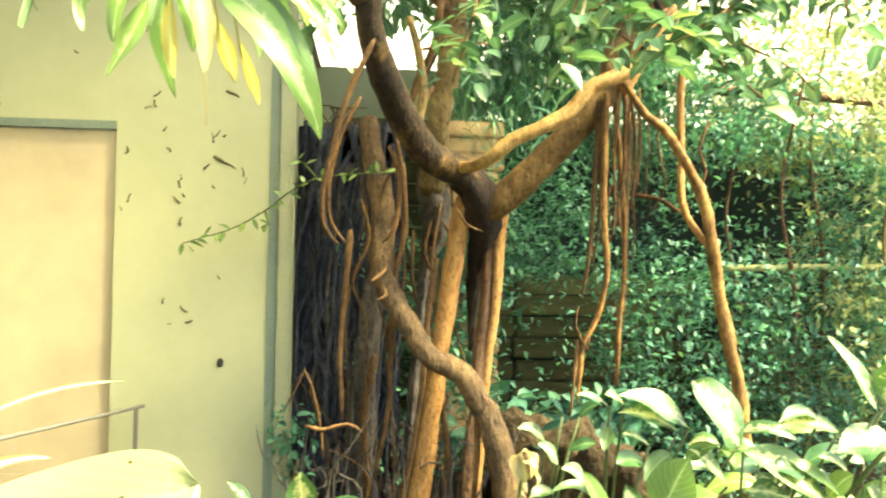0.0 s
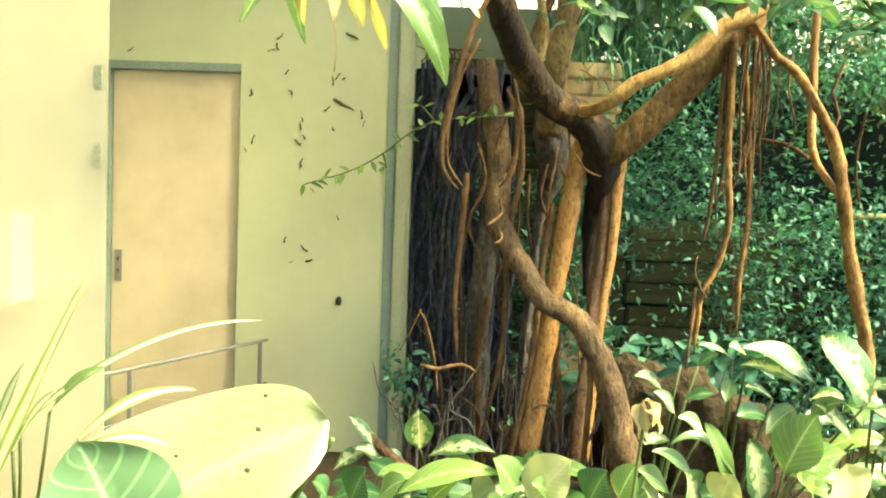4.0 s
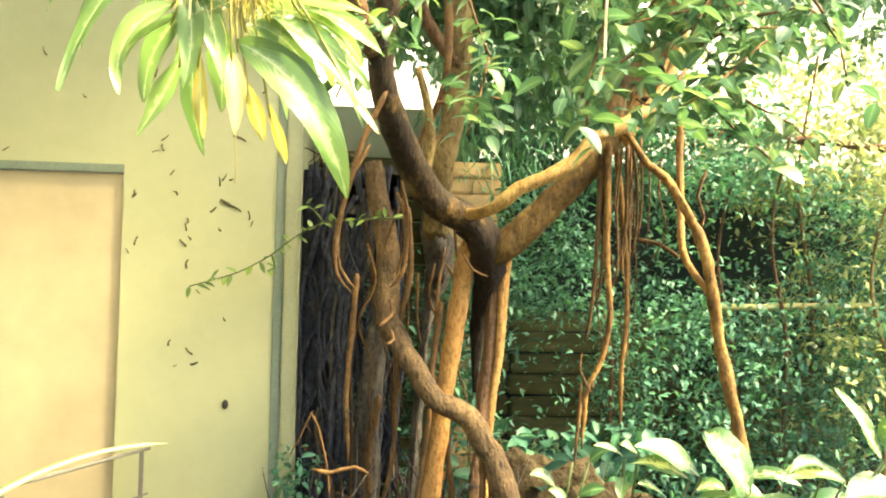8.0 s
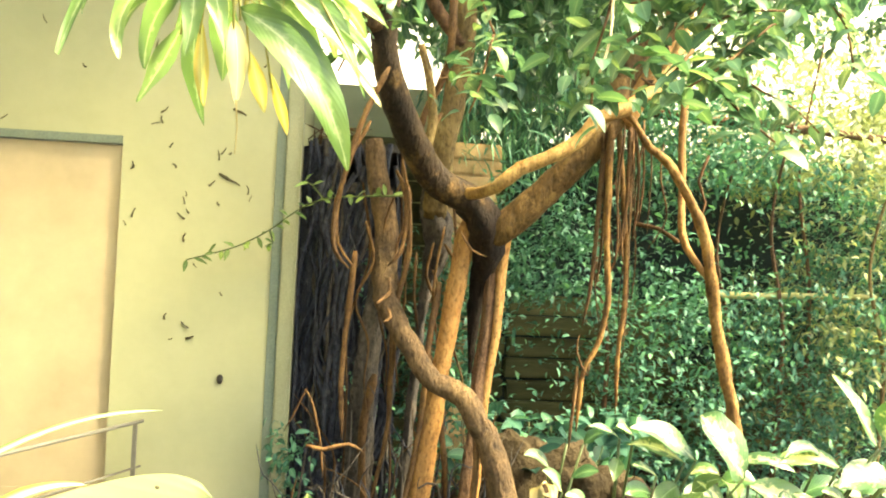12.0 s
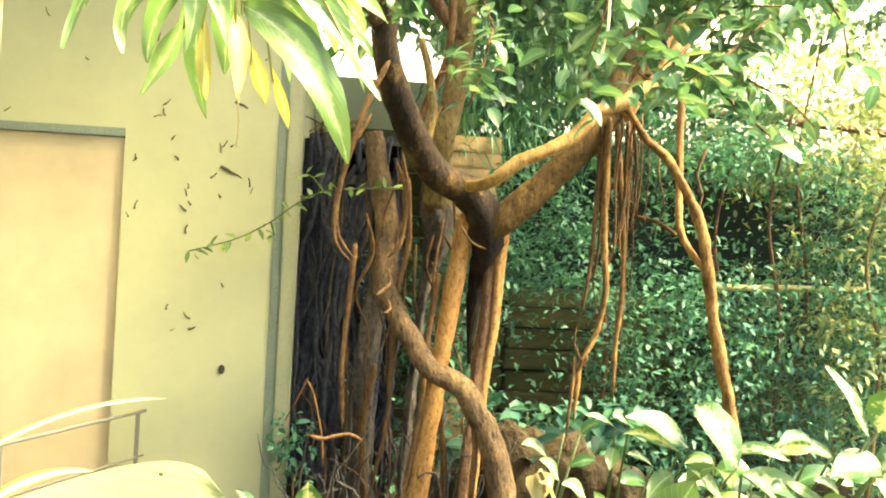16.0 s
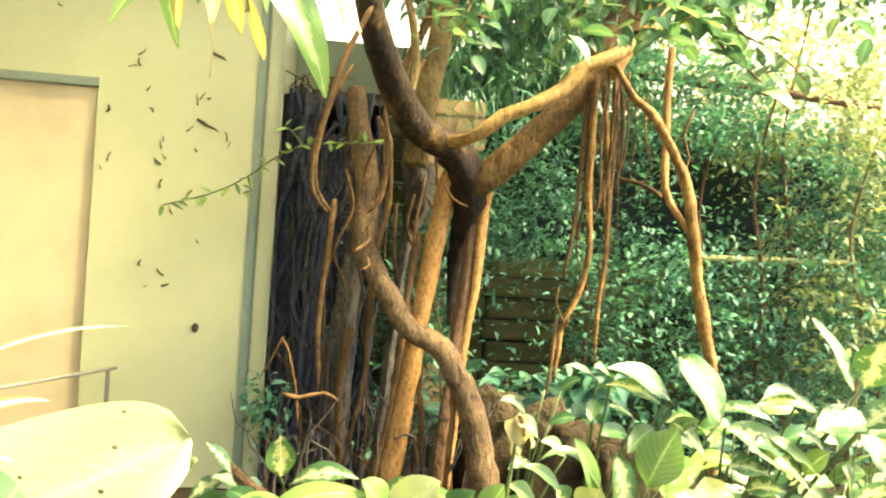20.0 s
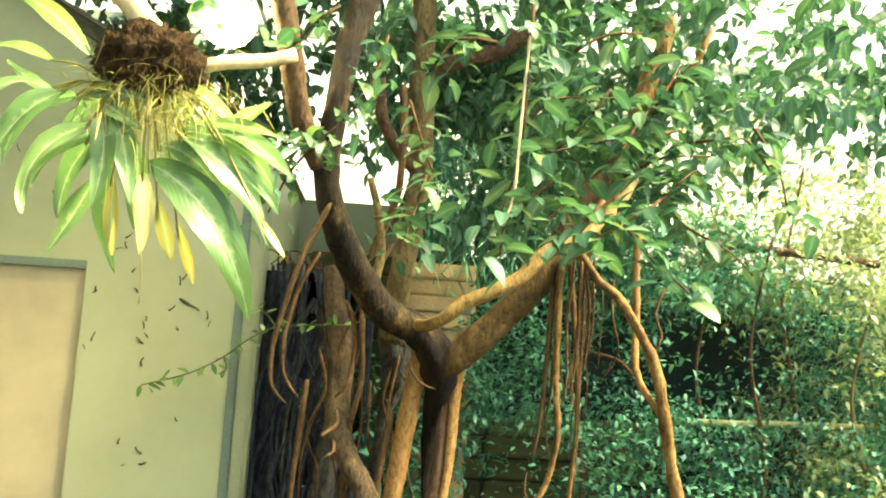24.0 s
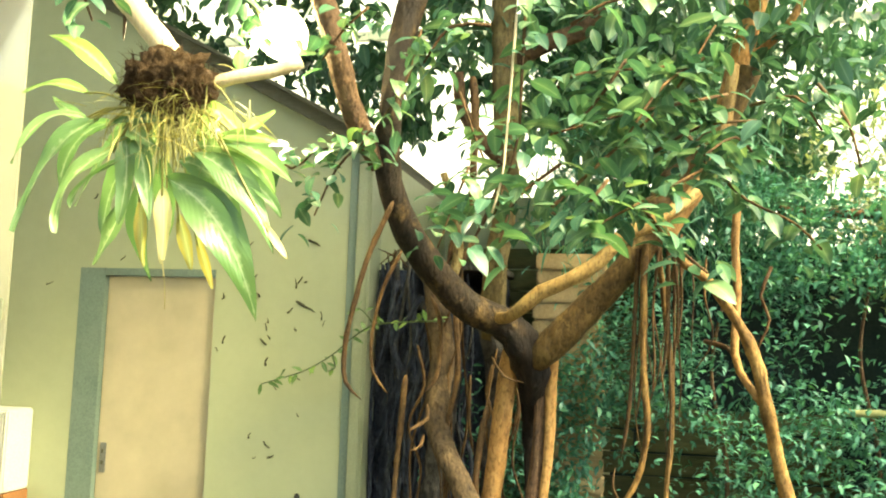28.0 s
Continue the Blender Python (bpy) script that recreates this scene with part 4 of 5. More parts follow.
far = part("wall_far", box(bmesh.new(), -0.06, 1.3, 7.3, 7.45, -0.3, 2.85), PAINT)
tagged(far, "pale rendered wall behind the shelter", "wall", kind="structure")

# ---- epiphyte on its branch ----
epi = thing("epiphyte", "hanging epiphyte with long drooping strap leaves on a brown root ball", "plant", (-0.18, 2.99, 2.59))
bm = bmesh.new()
bmesh.ops.create_icosphere(bm, subdivisions=5, radius=0.15)
for v in bm.verts:
    q = v.co.normalized()
    v.co = Vector((q.x * 1.08, q.y * 0.8, q.z * 0.78)) * 0.15 * (1 + 0.45 * noise.noise(q * 2.5) + 0.25 * noise.noise(q * 9) + 0.12 * noise.noise(q * 26))
bmesh.ops.translate(bm, vec=(-0.18, 2.99, 2.56), verts=bm.verts)
hang_on(part("root_ball", bm, PEAT, None, "dark fibrous root ball", True), epi)
r = random.Random(21)


def strap(base, middle, tip, wide, mat=None, lean=0.0):
    """One strap leaf of the epiphyte, with a thin stalk from the root ball."""
    base, middle, tip = Vector(base), Vector(middle), Vector(tip)
    root = Vector((-0.18 + 0.35 * (base.x + 0.18), 2.97, 2.47))
    start = base.lerp(root, 0.12)
    if (base - root).length > 0.10:
        limb(epi, "leaf_stalk", [root, root.lerp(base, 0.5) + Vector((0, -0.02, 0.02)), base], 0.0045, 0.004, SEDGE, "", 5)
    arched_leaf(epi, (start, middle, tip), wide * 1.08, "strap", mat or LEAF_STRAP, face=(lean, -0.85, 0.35 + r.uniform(-0.15, 0.25)), fold=0.3, wave=0.12, segs=20)


# leaves that reach out beside the wall
strap((-0.376, 2.96, 2.558), (-0.499, 2.94, 2.683), (-0.642, 2.92, 2.741), 0.062, None, -0.2)
strap((-0.500, 2.96, 2.530), (-0.605, 2.94, 2.563), (-0.728, 2.92, 2.525), 0.040, None, -0.2)
strap((-0.496, 2.95, 2.422), (-0.611, 2.90, 2.418), (-0.704, 2.86, 2.249), 0.058, None, -0.3)
strap((-0.450, 2.95, 2.421), (-0.551, 2.88, 2.292), (-0.650, 2.82, 2.000), 0.092, None, -0.2)
strap((-0.348, 2.93, 2.301), (-0.460, 2.86, 2.186), (-0.468, 2.80, 1.995), 0.085, None, -0.3)
strap((-0.352, 2.96, 2.256), (-0.458, 2.92, 2.180), (-0.483, 2.90, 2.095), 0.045, None, -0.3)
strap((-0.502, 2.97, 2.414), (-0.574, 2.97, 2.473), (-0.639, 2.97, 2.522), 0.042)
# hanging leaves under the ball
strap((-0.321, 2.93, 2.348), (-0.277, 2.91, 2.220), (-0.297, 2.91, 2.040), 0.080)
strap((-0.269, 2.93, 2.337), (-0.212, 2.91, 2.240), (-0.170, 2.90, 2.050), 0.076)
strap((-0.329, 3.00, 2.128), (-0.394, 3.02, 2.017), (-0.462, 3.03, 1.905), 0.066)
strap((-0.287, 3.00, 2.180), (-0.285, 3.03, 2.030), (-0.252, 3.08, 1.850), 0.072)
strap((-0.268, 2.99, 2.130), (-0.255, 3.00, 2.000), (-0.245, 3.01, 1.900), 0.045, LEAF_GOLD)
strap((-0.398, 2.96, 2.401), (-0.274, 2.93, 2.424), (-0.148, 2.91, 2.405), 0.060)
strap((-0.318, 2.94, 2.390), (-0.248, 2.92, 2.363), (-0.155, 2.91, 2.306), 0.058)
strap((-0.155, 2.95, 2.142), (-0.136, 2.94, 2.039), (-0.138, 2.94, 1.905), 0.066, DEAD)
strap((-0.104, 2.99, 2.040), (-0.070, 2.99, 1.970), (-0.050, 2.99, 1.890), 0.050, LEAF_GOLD)
strap((-0.030, 2.99, 1.970), (0.005, 3.00, 1.900), (0.025, 3.01, 1.825), 0.034, LEAF_GOLD)
# broad leaves that droop towards the fig
strap((-0.134, 2.94, 2.172), (0.085, 2.93, 2.030), (0.228, 2.94, 1.715), 0.150, None, 0.2)
strap((-0.044, 2.95, 2.283), (0.142, 2.94, 2.180), (0.272, 2.95, 1.945), 0.105, None, 0.3)
strap((-0.118, 2.97, 2.253), (0.035, 2.97, 2.205), (0.150, 2.97, 2.010), 0.092, None, 0.2)
strap((-0.036, 2.98, 2.314), (0.146, 2.97, 2.287), (0.266, 2.96, 2.150), 0.078, None, 0.3)
strap((0.050, 2.98, 2.333), (0.188, 2.96, 2.302), (0.336, 2.94, 2.185), 0.078, None, 0.3)
strap((0.000, 2.99, 2.343), (0.142, 2.97, 2.362), (0.290, 2.96, 2.322), 0.045, None, 0.2)
strap((0.110, 3.00, 2.352), (0.171, 3.00, 2.416), (0.225, 3.01, 2.460), 0.045, None, 0.3)
strap((0.122, 2.98, 2.222), (0.222, 2.97, 2.160), (0.291, 2.96, 2.070), 0.052, None, 0.3)
strap((0.250, 2.95, 2.020), (0.290, 2.95, 1.975), (0.325, 2.95, 1.930), 0.026, DEAD, 0.3)
# leaves behind
strap((-0.120, 3.02, 2.260), (-0.030, 3.04, 2.180), (0.020, 3.05, 1.980), 0.085)
strap((-0.330, 3.03, 2.300), (-0.420, 3.05, 2.190), (-0.450, 3.06, 2.020), 0.085)
strap((-0.215, 3.04, 2.280), (-0.200, 3.06, 2.150), (-0.200, 3.07, 2.000), 0.090)
strap((-0.080, 3.04, 2.360), (0.070, 3.07, 2.300), (0.170, 3.09, 2.110), 0.085)
strap((-0.430, 3.03, 2.430), (-0.590, 3.06, 2.370), (-0.660, 3.08, 2.190), 0.080)
for k in range(4):
    a = k * 1.1 + r.uniform(-0.15, 0.15)
    base = Vector((-0.15, 3.01, 2.48))
    reach = r.uniform(0.28, 0.48)
    tip = base + Vector((math.cos(a) * reach, abs(math.sin(a)) * 0.3 * reach, -0.15 - 0.45 * abs(math.sin(a)) * reach - r.uniform(0, 0.2)))
    arched_leaf(epi, (base, tip), r.uniform(0.06, 0.085), "strap", LEAF_STRAP, 0.22, (0.1, -0.8, 0.5), segs=14)
limb(epi, "dry_thread", [(-0.135, 2.94, 1.92), (-0.13, 2.96, 1.83), (-0.136, 2.98, 1.75)], 0.003, 0.002, DEAD, "", 5)
spots = [Vector((-0.15 + r.gauss(0, 0.11), 2.98 + r.gauss(0, 0.08), 2.43 + r.gauss(0, 0.06))) for _ in range(620)]
leaf_cloud("root_tuft", SEDGE, spots, "blade", 0.13, 0.006, epi, "tuft of thin yellow-green rootlets", seed=4, tilt=(-90, 20))
spots = []
for _ in range(1800):
    q = Vector((r.gauss(0, 1), r.gauss(0, 1), r.gauss(0, 1))).normalized()
    spots.append(Vector((-0.18 + q.x * 0.16, 2.99 + q.y * 0.12, 2.56 + q.z * 0.095)))
leaf_cloud("fibre", PEAT, spots, "blade", 0.075, 0.0045, epi, "matted brown fibres", seed=41, tilt=(-90, 70))
bough = thing("bough", "pale stripped branch that carries the epiphyte", "branch", (-0.25, 3.02, 2.72))
limb(bough, "limb", [(-0.60, 3.02, 3.17), (-0.44, 3.02, 2.96), (-0.29, 3.02, 2.79), (-0.15, 3.01, 2.63), (-0.06, 3.00, 2.54)], 0.048, 0.042, PALE_WOOD, "", 12)
limb(bough, "limb", [(-0.10, 3.01, 2.54), (0.06, 3.02, 2.59), (0.19, 3.06, 2.62), (0.29, 3.08, 2.66)], 0.026, 0.024, PALE_WOOD, "", 10)

limb(bough, "dry_stub", [(-0.39, 3.01, 2.88), (-0.39, 3.01, 2.81), (-0.39, 3.01, 2.74)], 0.009, 0.004, ROOT, "", 6, point=True)
# warm lamp above the bough
lamp = thing("heat_lamp", "round lit heat lamp with a dark reflector under the roof", "lamp", (-0.1, 3.8, 3.03))
bm = bmesh.new()
prof = [(0.02, 0.16), (0.05, 0.15), (0.07, 0.08), (0.11, 0.03), (0.125, 0.0)]
rings = [[bm.verts.new((rr * math.cos(k * math.pi / 12), rr * math.sin(k * math.pi / 12), h)) for k in range(24)] for rr, h in prof]
for a, b in zip(rings, rings[1:]):
    for k in range(24):
        bm.faces.new((a[k], a[(k + 1) % 24], b[(k + 1) % 24], b[k]))
bm.faces.new(rings[0])
reflector = part("reflector", bm, STEEL, lamp, "dark metal reflector", True)
bm = bmesh.new()
bmesh.ops.create_uvsphere(bm, u_segments=20, v_segments=12, radius=0.08)
bmesh.ops.translate(bm, vec=(0, 0, -0.02), verts=bm.verts)
part("bulb", bm, LIT, reflector, "glowing warm bulb", True)
bm = bmesh.new()
tube(bm, [(0, 0, 0.15), (0, -0.1, 0.6), (0, -1.0, 2.2), (0, -2.4, 2.6)], 0.006, 0.006, 6, 0.3, 0)
part("cord", bm, TRIM_DARK, lamp)
glow = new("bulb_light", bpy.data.lights.new("bulb_light", "SPOT"))
glow.data.energy, glow.data.shadow_soft_size, glow.data.color = 80.0, 0.09, (1.0, 0.95, 0.8)
glow.data.spot_size, glow.data.spot_blend = radians(120), 0.8
glow.matrix_world = look((-0.1, 3.60, 2.93), (-0.1, 2.6, 2.3))
lamp.rotation_euler = (radians(-58), 0, 0)

# ---- fig leaves: near sprays as parts, the rest as one crown ----
fig_leaf = [leaf_mesh("leaf", "ellipse", 0.108, 0.056, bd, 0.2, LEAF_FIG, 8, 0.02, k) for k, bd in enumerate((0.5, 0.9, 0.3, 1.2))]
r = random.Random(11)
sprays = (
    [(0.60, 3.60, 2.95), (0.54, 3.60, 2.73), (0.38, 3.60, 2.51), (0.15, 3.60, 2.44)], [(0.38, 3.60, 2.49), (0.26, 3.60, 2.37), (0.17, 3.60, 2.17)], [(0.15, 3.60, 2.44), (0.08, 3.55, 2.36), (-0.03, 3.50, 2.44)],
    [(0.99, 3.01, 2.74), (0.85, 3.01, 2.74), (0.75, 3.01, 2.60)], [(1.11, 3.01, 2.89), (1.10, 3.01, 2.56), (1.09, 3.01, 2.34), (1.02, 3.01, 2.09)],
    [(1.20, 3.10, 2.13), (1.38, 3.18, 2.32), (1.60, 3.27, 2.56), (1.75, 3.35, 2.83)], [(1.80, 3.44, 2.60), (1.60, 3.27, 2.52), (1.41, 3.18, 2.46), (1.19, 3.10, 2.38)],
    [(1.85, 3.53, 2.41), (1.65, 3.27, 2.26), (1.46, 3.10, 2.13), (1.32, 3.01, 2.04)], [(1.89, 3.53, 2.58), (2.02, 3.35, 2.56), (2.09, 3.27, 2.42)],
    [(1.50, 3.10, 2.13), (1.58, 3.05, 2.02), (1.70, 3.01, 1.91)], [(1.26, 3.01, 2.73), (1.37, 3.01, 2.80), (1.50, 3.01, 2.82)], [(0.80, 3.70, 2.39), (0.74, 3.60, 2.16), (0.70, 3.60, 2.04)],
    [(1.14, 3.27, 2.52), (1.24, 3.27, 2.63), (1.42, 3.27, 2.65), (1.59, 3.27, 2.66)], [(1.54, 3.35, 2.37), (1.70, 3.35, 2.46), (1.89, 3.35, 2.48)],
    [(1.23, 3.10, 2.28), (1.08, 3.10, 2.16), (1.04, 3.01, 2.00)], [(1.39, 3.01, 2.21), (1.28, 3.01, 2.08), (1.21, 3.01, 2.10)],
    [(-0.54, 2.90, 2.98), (-0.49, 2.90, 2.87), (-0.45, 2.90, 2.78)], [(0.40, 3.50, 3.02), (0.29, 3.50, 2.92), (0.21, 3.50, 2.80)], [(-0.22, 3.60, 3.18), (-0.12, 3.60, 3.02), (-0.17, 3.60, 2.89)], [(1.71, 3.35, 2.71), (1.56, 3.18, 2.56), (1.44, 3.10, 2.36)], [(1.91, 3.44, 2.35), (1.81, 3.27, 2.40), (1.70, 3.18, 2.32)], [(1.44, 3.18, 2.66), (1.33, 3.18, 2.50), (1.25, 3.18, 2.42)],
    [(1.65, 3.60, 2.51), (1.78, 3.60, 2.35), (1.88, 3.60, 2.24), (2.05, 3.55, 2.14), (2.13, 3.50, 2.04)], [(0.71, 3.90, 2.77), (0.79, 3.90, 2.55), (0.85, 3.90, 2.41), (0.86, 3.90, 2.32)], [(0.59, 3.80, 2.21), (0.70, 3.80, 2.23), (0.78, 3.80, 2.25), (0.87, 3.80, 2.24)], [(2.12, 3.50, 2.65), (2.22, 3.50, 2.51), (2.27, 3.50, 2.31)],
)
rest = []
for num, pts in enumerate(sprays):
    twig = limb(fig, "twig", pts, 0.007, 0.004, ROOT, "", 6)
    path = smooth_path(pts, 0.045)
    for q in path[1:]:
        off = Vector((r.gauss(0, 0.03), r.gauss(0, 0.03), r.gauss(0, 0.02)))
        leaf_on(twig, r.choice(fig_leaf), turned(q + off, r.uniform(0, 360), r.uniform(-42, 15), r.uniform(-30, 30), r.uniform(0.75, 1.35)))
        rest += [tuple(q + Vector((r.gauss(0, 0.06), r.gauss(0, 0.06), r.gauss(0, 0.045)))) for _ in range(3 if num < 16 else 2)]
leaf_cloud("leafage", LEAF_CROWN, rest, "ellipse", 0.10, 0.05, fig, "grey-green oval fig leaves on the nearer twigs", seed=12, tilt=(-42, 15))


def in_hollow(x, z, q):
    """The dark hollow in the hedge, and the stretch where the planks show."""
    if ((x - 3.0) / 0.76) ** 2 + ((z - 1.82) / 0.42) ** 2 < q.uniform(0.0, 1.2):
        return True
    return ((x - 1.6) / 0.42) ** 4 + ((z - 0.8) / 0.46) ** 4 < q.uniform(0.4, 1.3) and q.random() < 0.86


def cloud_spots(count, boxes, seed):
    """Places in clumps inside rough boxes (x0, x1, y0, y1, z0, z1, share)."""
    q = random.Random(seed)
    out = []
    total = sum(b[6] for b in boxes)
    for x0, x1, y0, y1, z0, z1, share in boxes:
        want = int(count * share / total)
        clumps = [(q.uniform(x0, x1), q.uniform(y0, y1), q.uniform(z0, z1)) for _ in range(max(6, want // 28))]
        for _ in range(want):
            c = q.choice(clumps)
            s = (c[0] + q.gauss(0, 0.10), c[1] + q.gauss(0, 0.09), c[2] + q.gauss(0, 0.075))
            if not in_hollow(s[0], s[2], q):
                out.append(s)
    return out


leaf_cloud("crown", LEAF_CROWN, cloud_spots(2000, ((1.3, 3.4, 3.9, 5.6, 2.95, 4.2, 4), (0.2, 0.9, 4.4, 5.6, 3.3, 4.4, 0.5), (1.1, 2.2, 5.0, 5.9, 2.55, 3.1, 0.6)), 31), "ellipse", 0.13, 0.062, fig, "dense crown of oval mid-green leaves", seed=5)

# ---- planting behind ----
shrub = leaf_cloud("hedge", LEAF_SMALL, cloud_spots(35000, ((1.3, 4.6, 5.5, 6.6, -0.1, 1.35, 6), (2.2, 5.0, 5.6, 6.6, 1.3, 2.3, 3), (1.2, 1.9, 5.6, 6.4, 1.0, 2.0, 1.0), (0.2, 1.2, 5.6, 6.4, -0.1, 1.6, 1.2), (0.8, 1.35, 5.6, 6.1, 0.5, 1.6, 0.9), (4.0, 6.8, 6.9, 7.4, -0.1, 2.5, 2.2), (2.1, 3.3, 5.9, 6.3, 2.05, 2.7, 1.3)), 41), "oval", 0.062, 0.03, None,
                   "dense small dark-green leaves of the hedge against the back wall", "hedge", seed=6, tilt=(-60, 40))
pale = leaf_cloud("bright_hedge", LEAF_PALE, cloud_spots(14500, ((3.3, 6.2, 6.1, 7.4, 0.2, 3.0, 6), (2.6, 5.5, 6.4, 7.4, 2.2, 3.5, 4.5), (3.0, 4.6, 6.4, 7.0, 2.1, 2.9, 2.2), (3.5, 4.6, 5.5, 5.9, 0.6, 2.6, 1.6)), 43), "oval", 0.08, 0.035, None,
                  "pale yellow-green leaves of a tall shrub, sunlight put into their colour", "shrub", seed=7, tilt=(-60, 40))
q = random.Random(77)
leaf_cloud("undergrowth", LEAF_SMALL, [(q.uniform(1.2, 2.1), q.uniform(5.35, 5.8), q.uniform(0.05, 0.58)) for _ in range(190)], "ellipse", 0.17, 0.085, None,
           "broad dark teal leaves at the foot of the plank wall", "undergrowth", seed=78, tilt=(-50, 20))
leaf_cloud("bamboo_screen", LEAF_SMALL, cloud_spots(2600, ((0.9, 2.6, 6.2, 6.8, 2.2, 3.2, 1),), 47), "blade", 0.2, 0.022, None,
                  "fine dark blade leaves of a bamboo clump", "bamboo", seed=8, tilt=(-80, 0))
canopy = leaf_cloud("far_canopy", LEAF_CROWN, cloud_spots(11500, ((0.4, 1.4, 7.0, 8.6, 3.55, 4.8, 0.45), (0.9, 2.5, 6.6, 9.0, 2.6, 5.2, 0.5), (2.5, 6.2, 6.6, 9.0, 3.75, 5.2, 0.6), (1.2, 2.8, 6.6, 7.8, 2.6, 4.2, 0.7), (-1.3, 0.5, 5.6, 7.2, 3.2, 4.4, 0.28), (-2.6, -0.6, 6.2, 7.6, 3.4, 4.9, 0.3)), 53), "ellipse", 0.15, 0.07, None,
                    "leafy canopy of the trees beyond the wall", "tree crown", seed=9)
# stems that carry the planting
for x, y, h in ((4.05, 5.5, 2.5), (3.75, 5.6, 2.2), (2.0, 6.0, 2.2), (2.9, 6.1, 2.4), (3.6, 6.3, 3.2), (4.4, 6.3, 3.4), (3.2, 5.9, 2.6)):
    t = thing("shrub_stem", "thin brown shrub stem among dense leaves", "shrub", (x, y, -0.1))
    limb(t, "stem", [(x, y, -0.15), (x + 0.05, y, h * 0.4), (x - 0.04, y + 0.05, h * 0.7), (x + 0.08, y, h)], 0.02, 0.008, BARK_MOSSY if x > 3.7 else BARK_BROWN, "", 8)
log = thing("log", "long mossy yellow-green horizontal log lying in the hedge", "log", (3.3, 5.95, 1.33))
limb(log, "wood", [(2.72, 5.97, 1.315), (3.0, 5.95, 1.32), (3.4, 5.95, 1.335), (3.95, 5.95, 1.35)], 0.024, 0.02, MOSS_LOG, "", 10)
beam = thing("log", "dark horizontal branch above the hedge", "log", (3.1, 6.2, 2.56))
limb(beam, "wood", [(2.4, 6.3, 2.6), (2.85, 6.25, 2.57), (3.5, 6.25, 2.55), (4.2, 6.2, 2.5)], 0.035, 0.03, BARK_BROWN, "", 10)

# ---- rock ----
rock = thing("rock", "low brown weathered rock ledge among the plants", "rock", (1.25, 4.4, 0.1))
for name, cx, cy, cz, sx, sy, sz, sd in (("boulder", 1.38, 5.05, 0.03, 0.30, 0.18, 0.44, 1.0), ("boulder", 1.62, 4.75, 0.0, 0.20, 0.15, 0.38, 4.0), ("boulder", 1.82, 4.55, 0.05, 0.16, 0.14, 0.3, 9.0)):
    bm = bmesh.new()
    bmesh.ops.create_icosphere(bm, subdivisions=5, radius=1.0)
    for v in bm.verts:
        q = v.co.copy()
        w = q + Vector((sd, 0, 0))
        k = 1 + 0.28 * noise.noise(w * 1.7) + 0.14 * noise.noise(w * 4.5) + 0.06 * noise.noise(w * 13)
        v.co = Vector((max(-0.75, min(0.75, q.x)) * sx * 1.25, q.y * sy, max(-0.8, min(0.72, q.z)) * sz * 1.25)) * k + Vector((cx, cy, cz))
    hang_on(part(name, bm, ROCK, None, "", True), rock)

# ---- foreground plants ----
def leaf_with_stalk(g, ends, wide, arch, kind, mat, stalk=0.006):
    """A leaf on its own stalk from the foot of the plant."""
    foot, base = Vector(g.location), Vector(ends[0])
    stem = limb(g, "stalk", [foot, foot.lerp(base, 0.55) + Vector((0, 0.03, 0.05)), base], stalk, stalk * 0.8, STALK, "", 6, step=0.12)
    arched_leaf(stem, ends, wide * (1.5 if kind == "blade" else 1.05 if mat is LEAF_BROAD else 1.25), kind, mat, arch)


g = thing("dumb_cane", "cream and green variegated dumb cane with broad leaves", "plant", (1.25, 3.25, -0.1), "variegated plants")
for ends, wide, arch, kind, mat in (
    ([(1.68, 3.10, 0.72), (1.49, 3.05, 0.95)], 0.212, 0.05, "oval", LEAF_CREAM),
    ([(1.50, 3.10, 0.78), (1.24, 3.05, 0.90)], 0.102, 0.10, "oval", LEAF_CREAM),
    ([(1.46, 3.10, 0.77), (1.23, 3.05, 0.84)], 0.068, 0.10, "oval", LEAF_CREAM),
    ([(1.22, 3.10, 0.85), (1.09, 3.05, 0.90)], 0.030, 0.10, "oval", LEAF_CREAM),
    ([(1.27, 3.10, 0.86), (1.19, 3.05, 0.90)], 0.051, 0.10, "oval", LEAF_CREAM),
    ([(1.36, 3.10, 0.72), (1.25, 3.05, 0.77)], 0.038, 0.10, "oval", LEAF_CREAM),
    ([(1.22, 3.10, 0.78), (1.19, 3.05, 0.71)], 0.055, 0.10, "oval", LEAF_BROAD),
    ([(1.64, 3.10, 0.58), (1.48, 3.05, 0.72)], 0.068, 0.10, "oval", LEAF_CREAM),
    ([(1.44, 3.10, 0.69), (1.33, 3.05, 0.61)], 0.085, 0.10, "oval", LEAF_BROAD),
    ([(1.49, 3.10, 0.67), (1.58, 3.05, 0.73)], 0.076, 0.10, "oval", LEAF_BROAD),
    ([(1.34, 3.10, 0.66), (1.23, 3.05, 0.67)], 0.076, 0.10, "oval", LEAF_DARK),
):
    leaf_with_stalk(g, ends, wide, arch, kind, mat)
g = thing("dumb_cane", "cream and green variegated dumb cane with broad leaves", "plant", (1.75, 3.2, -0.1), "variegated plants")
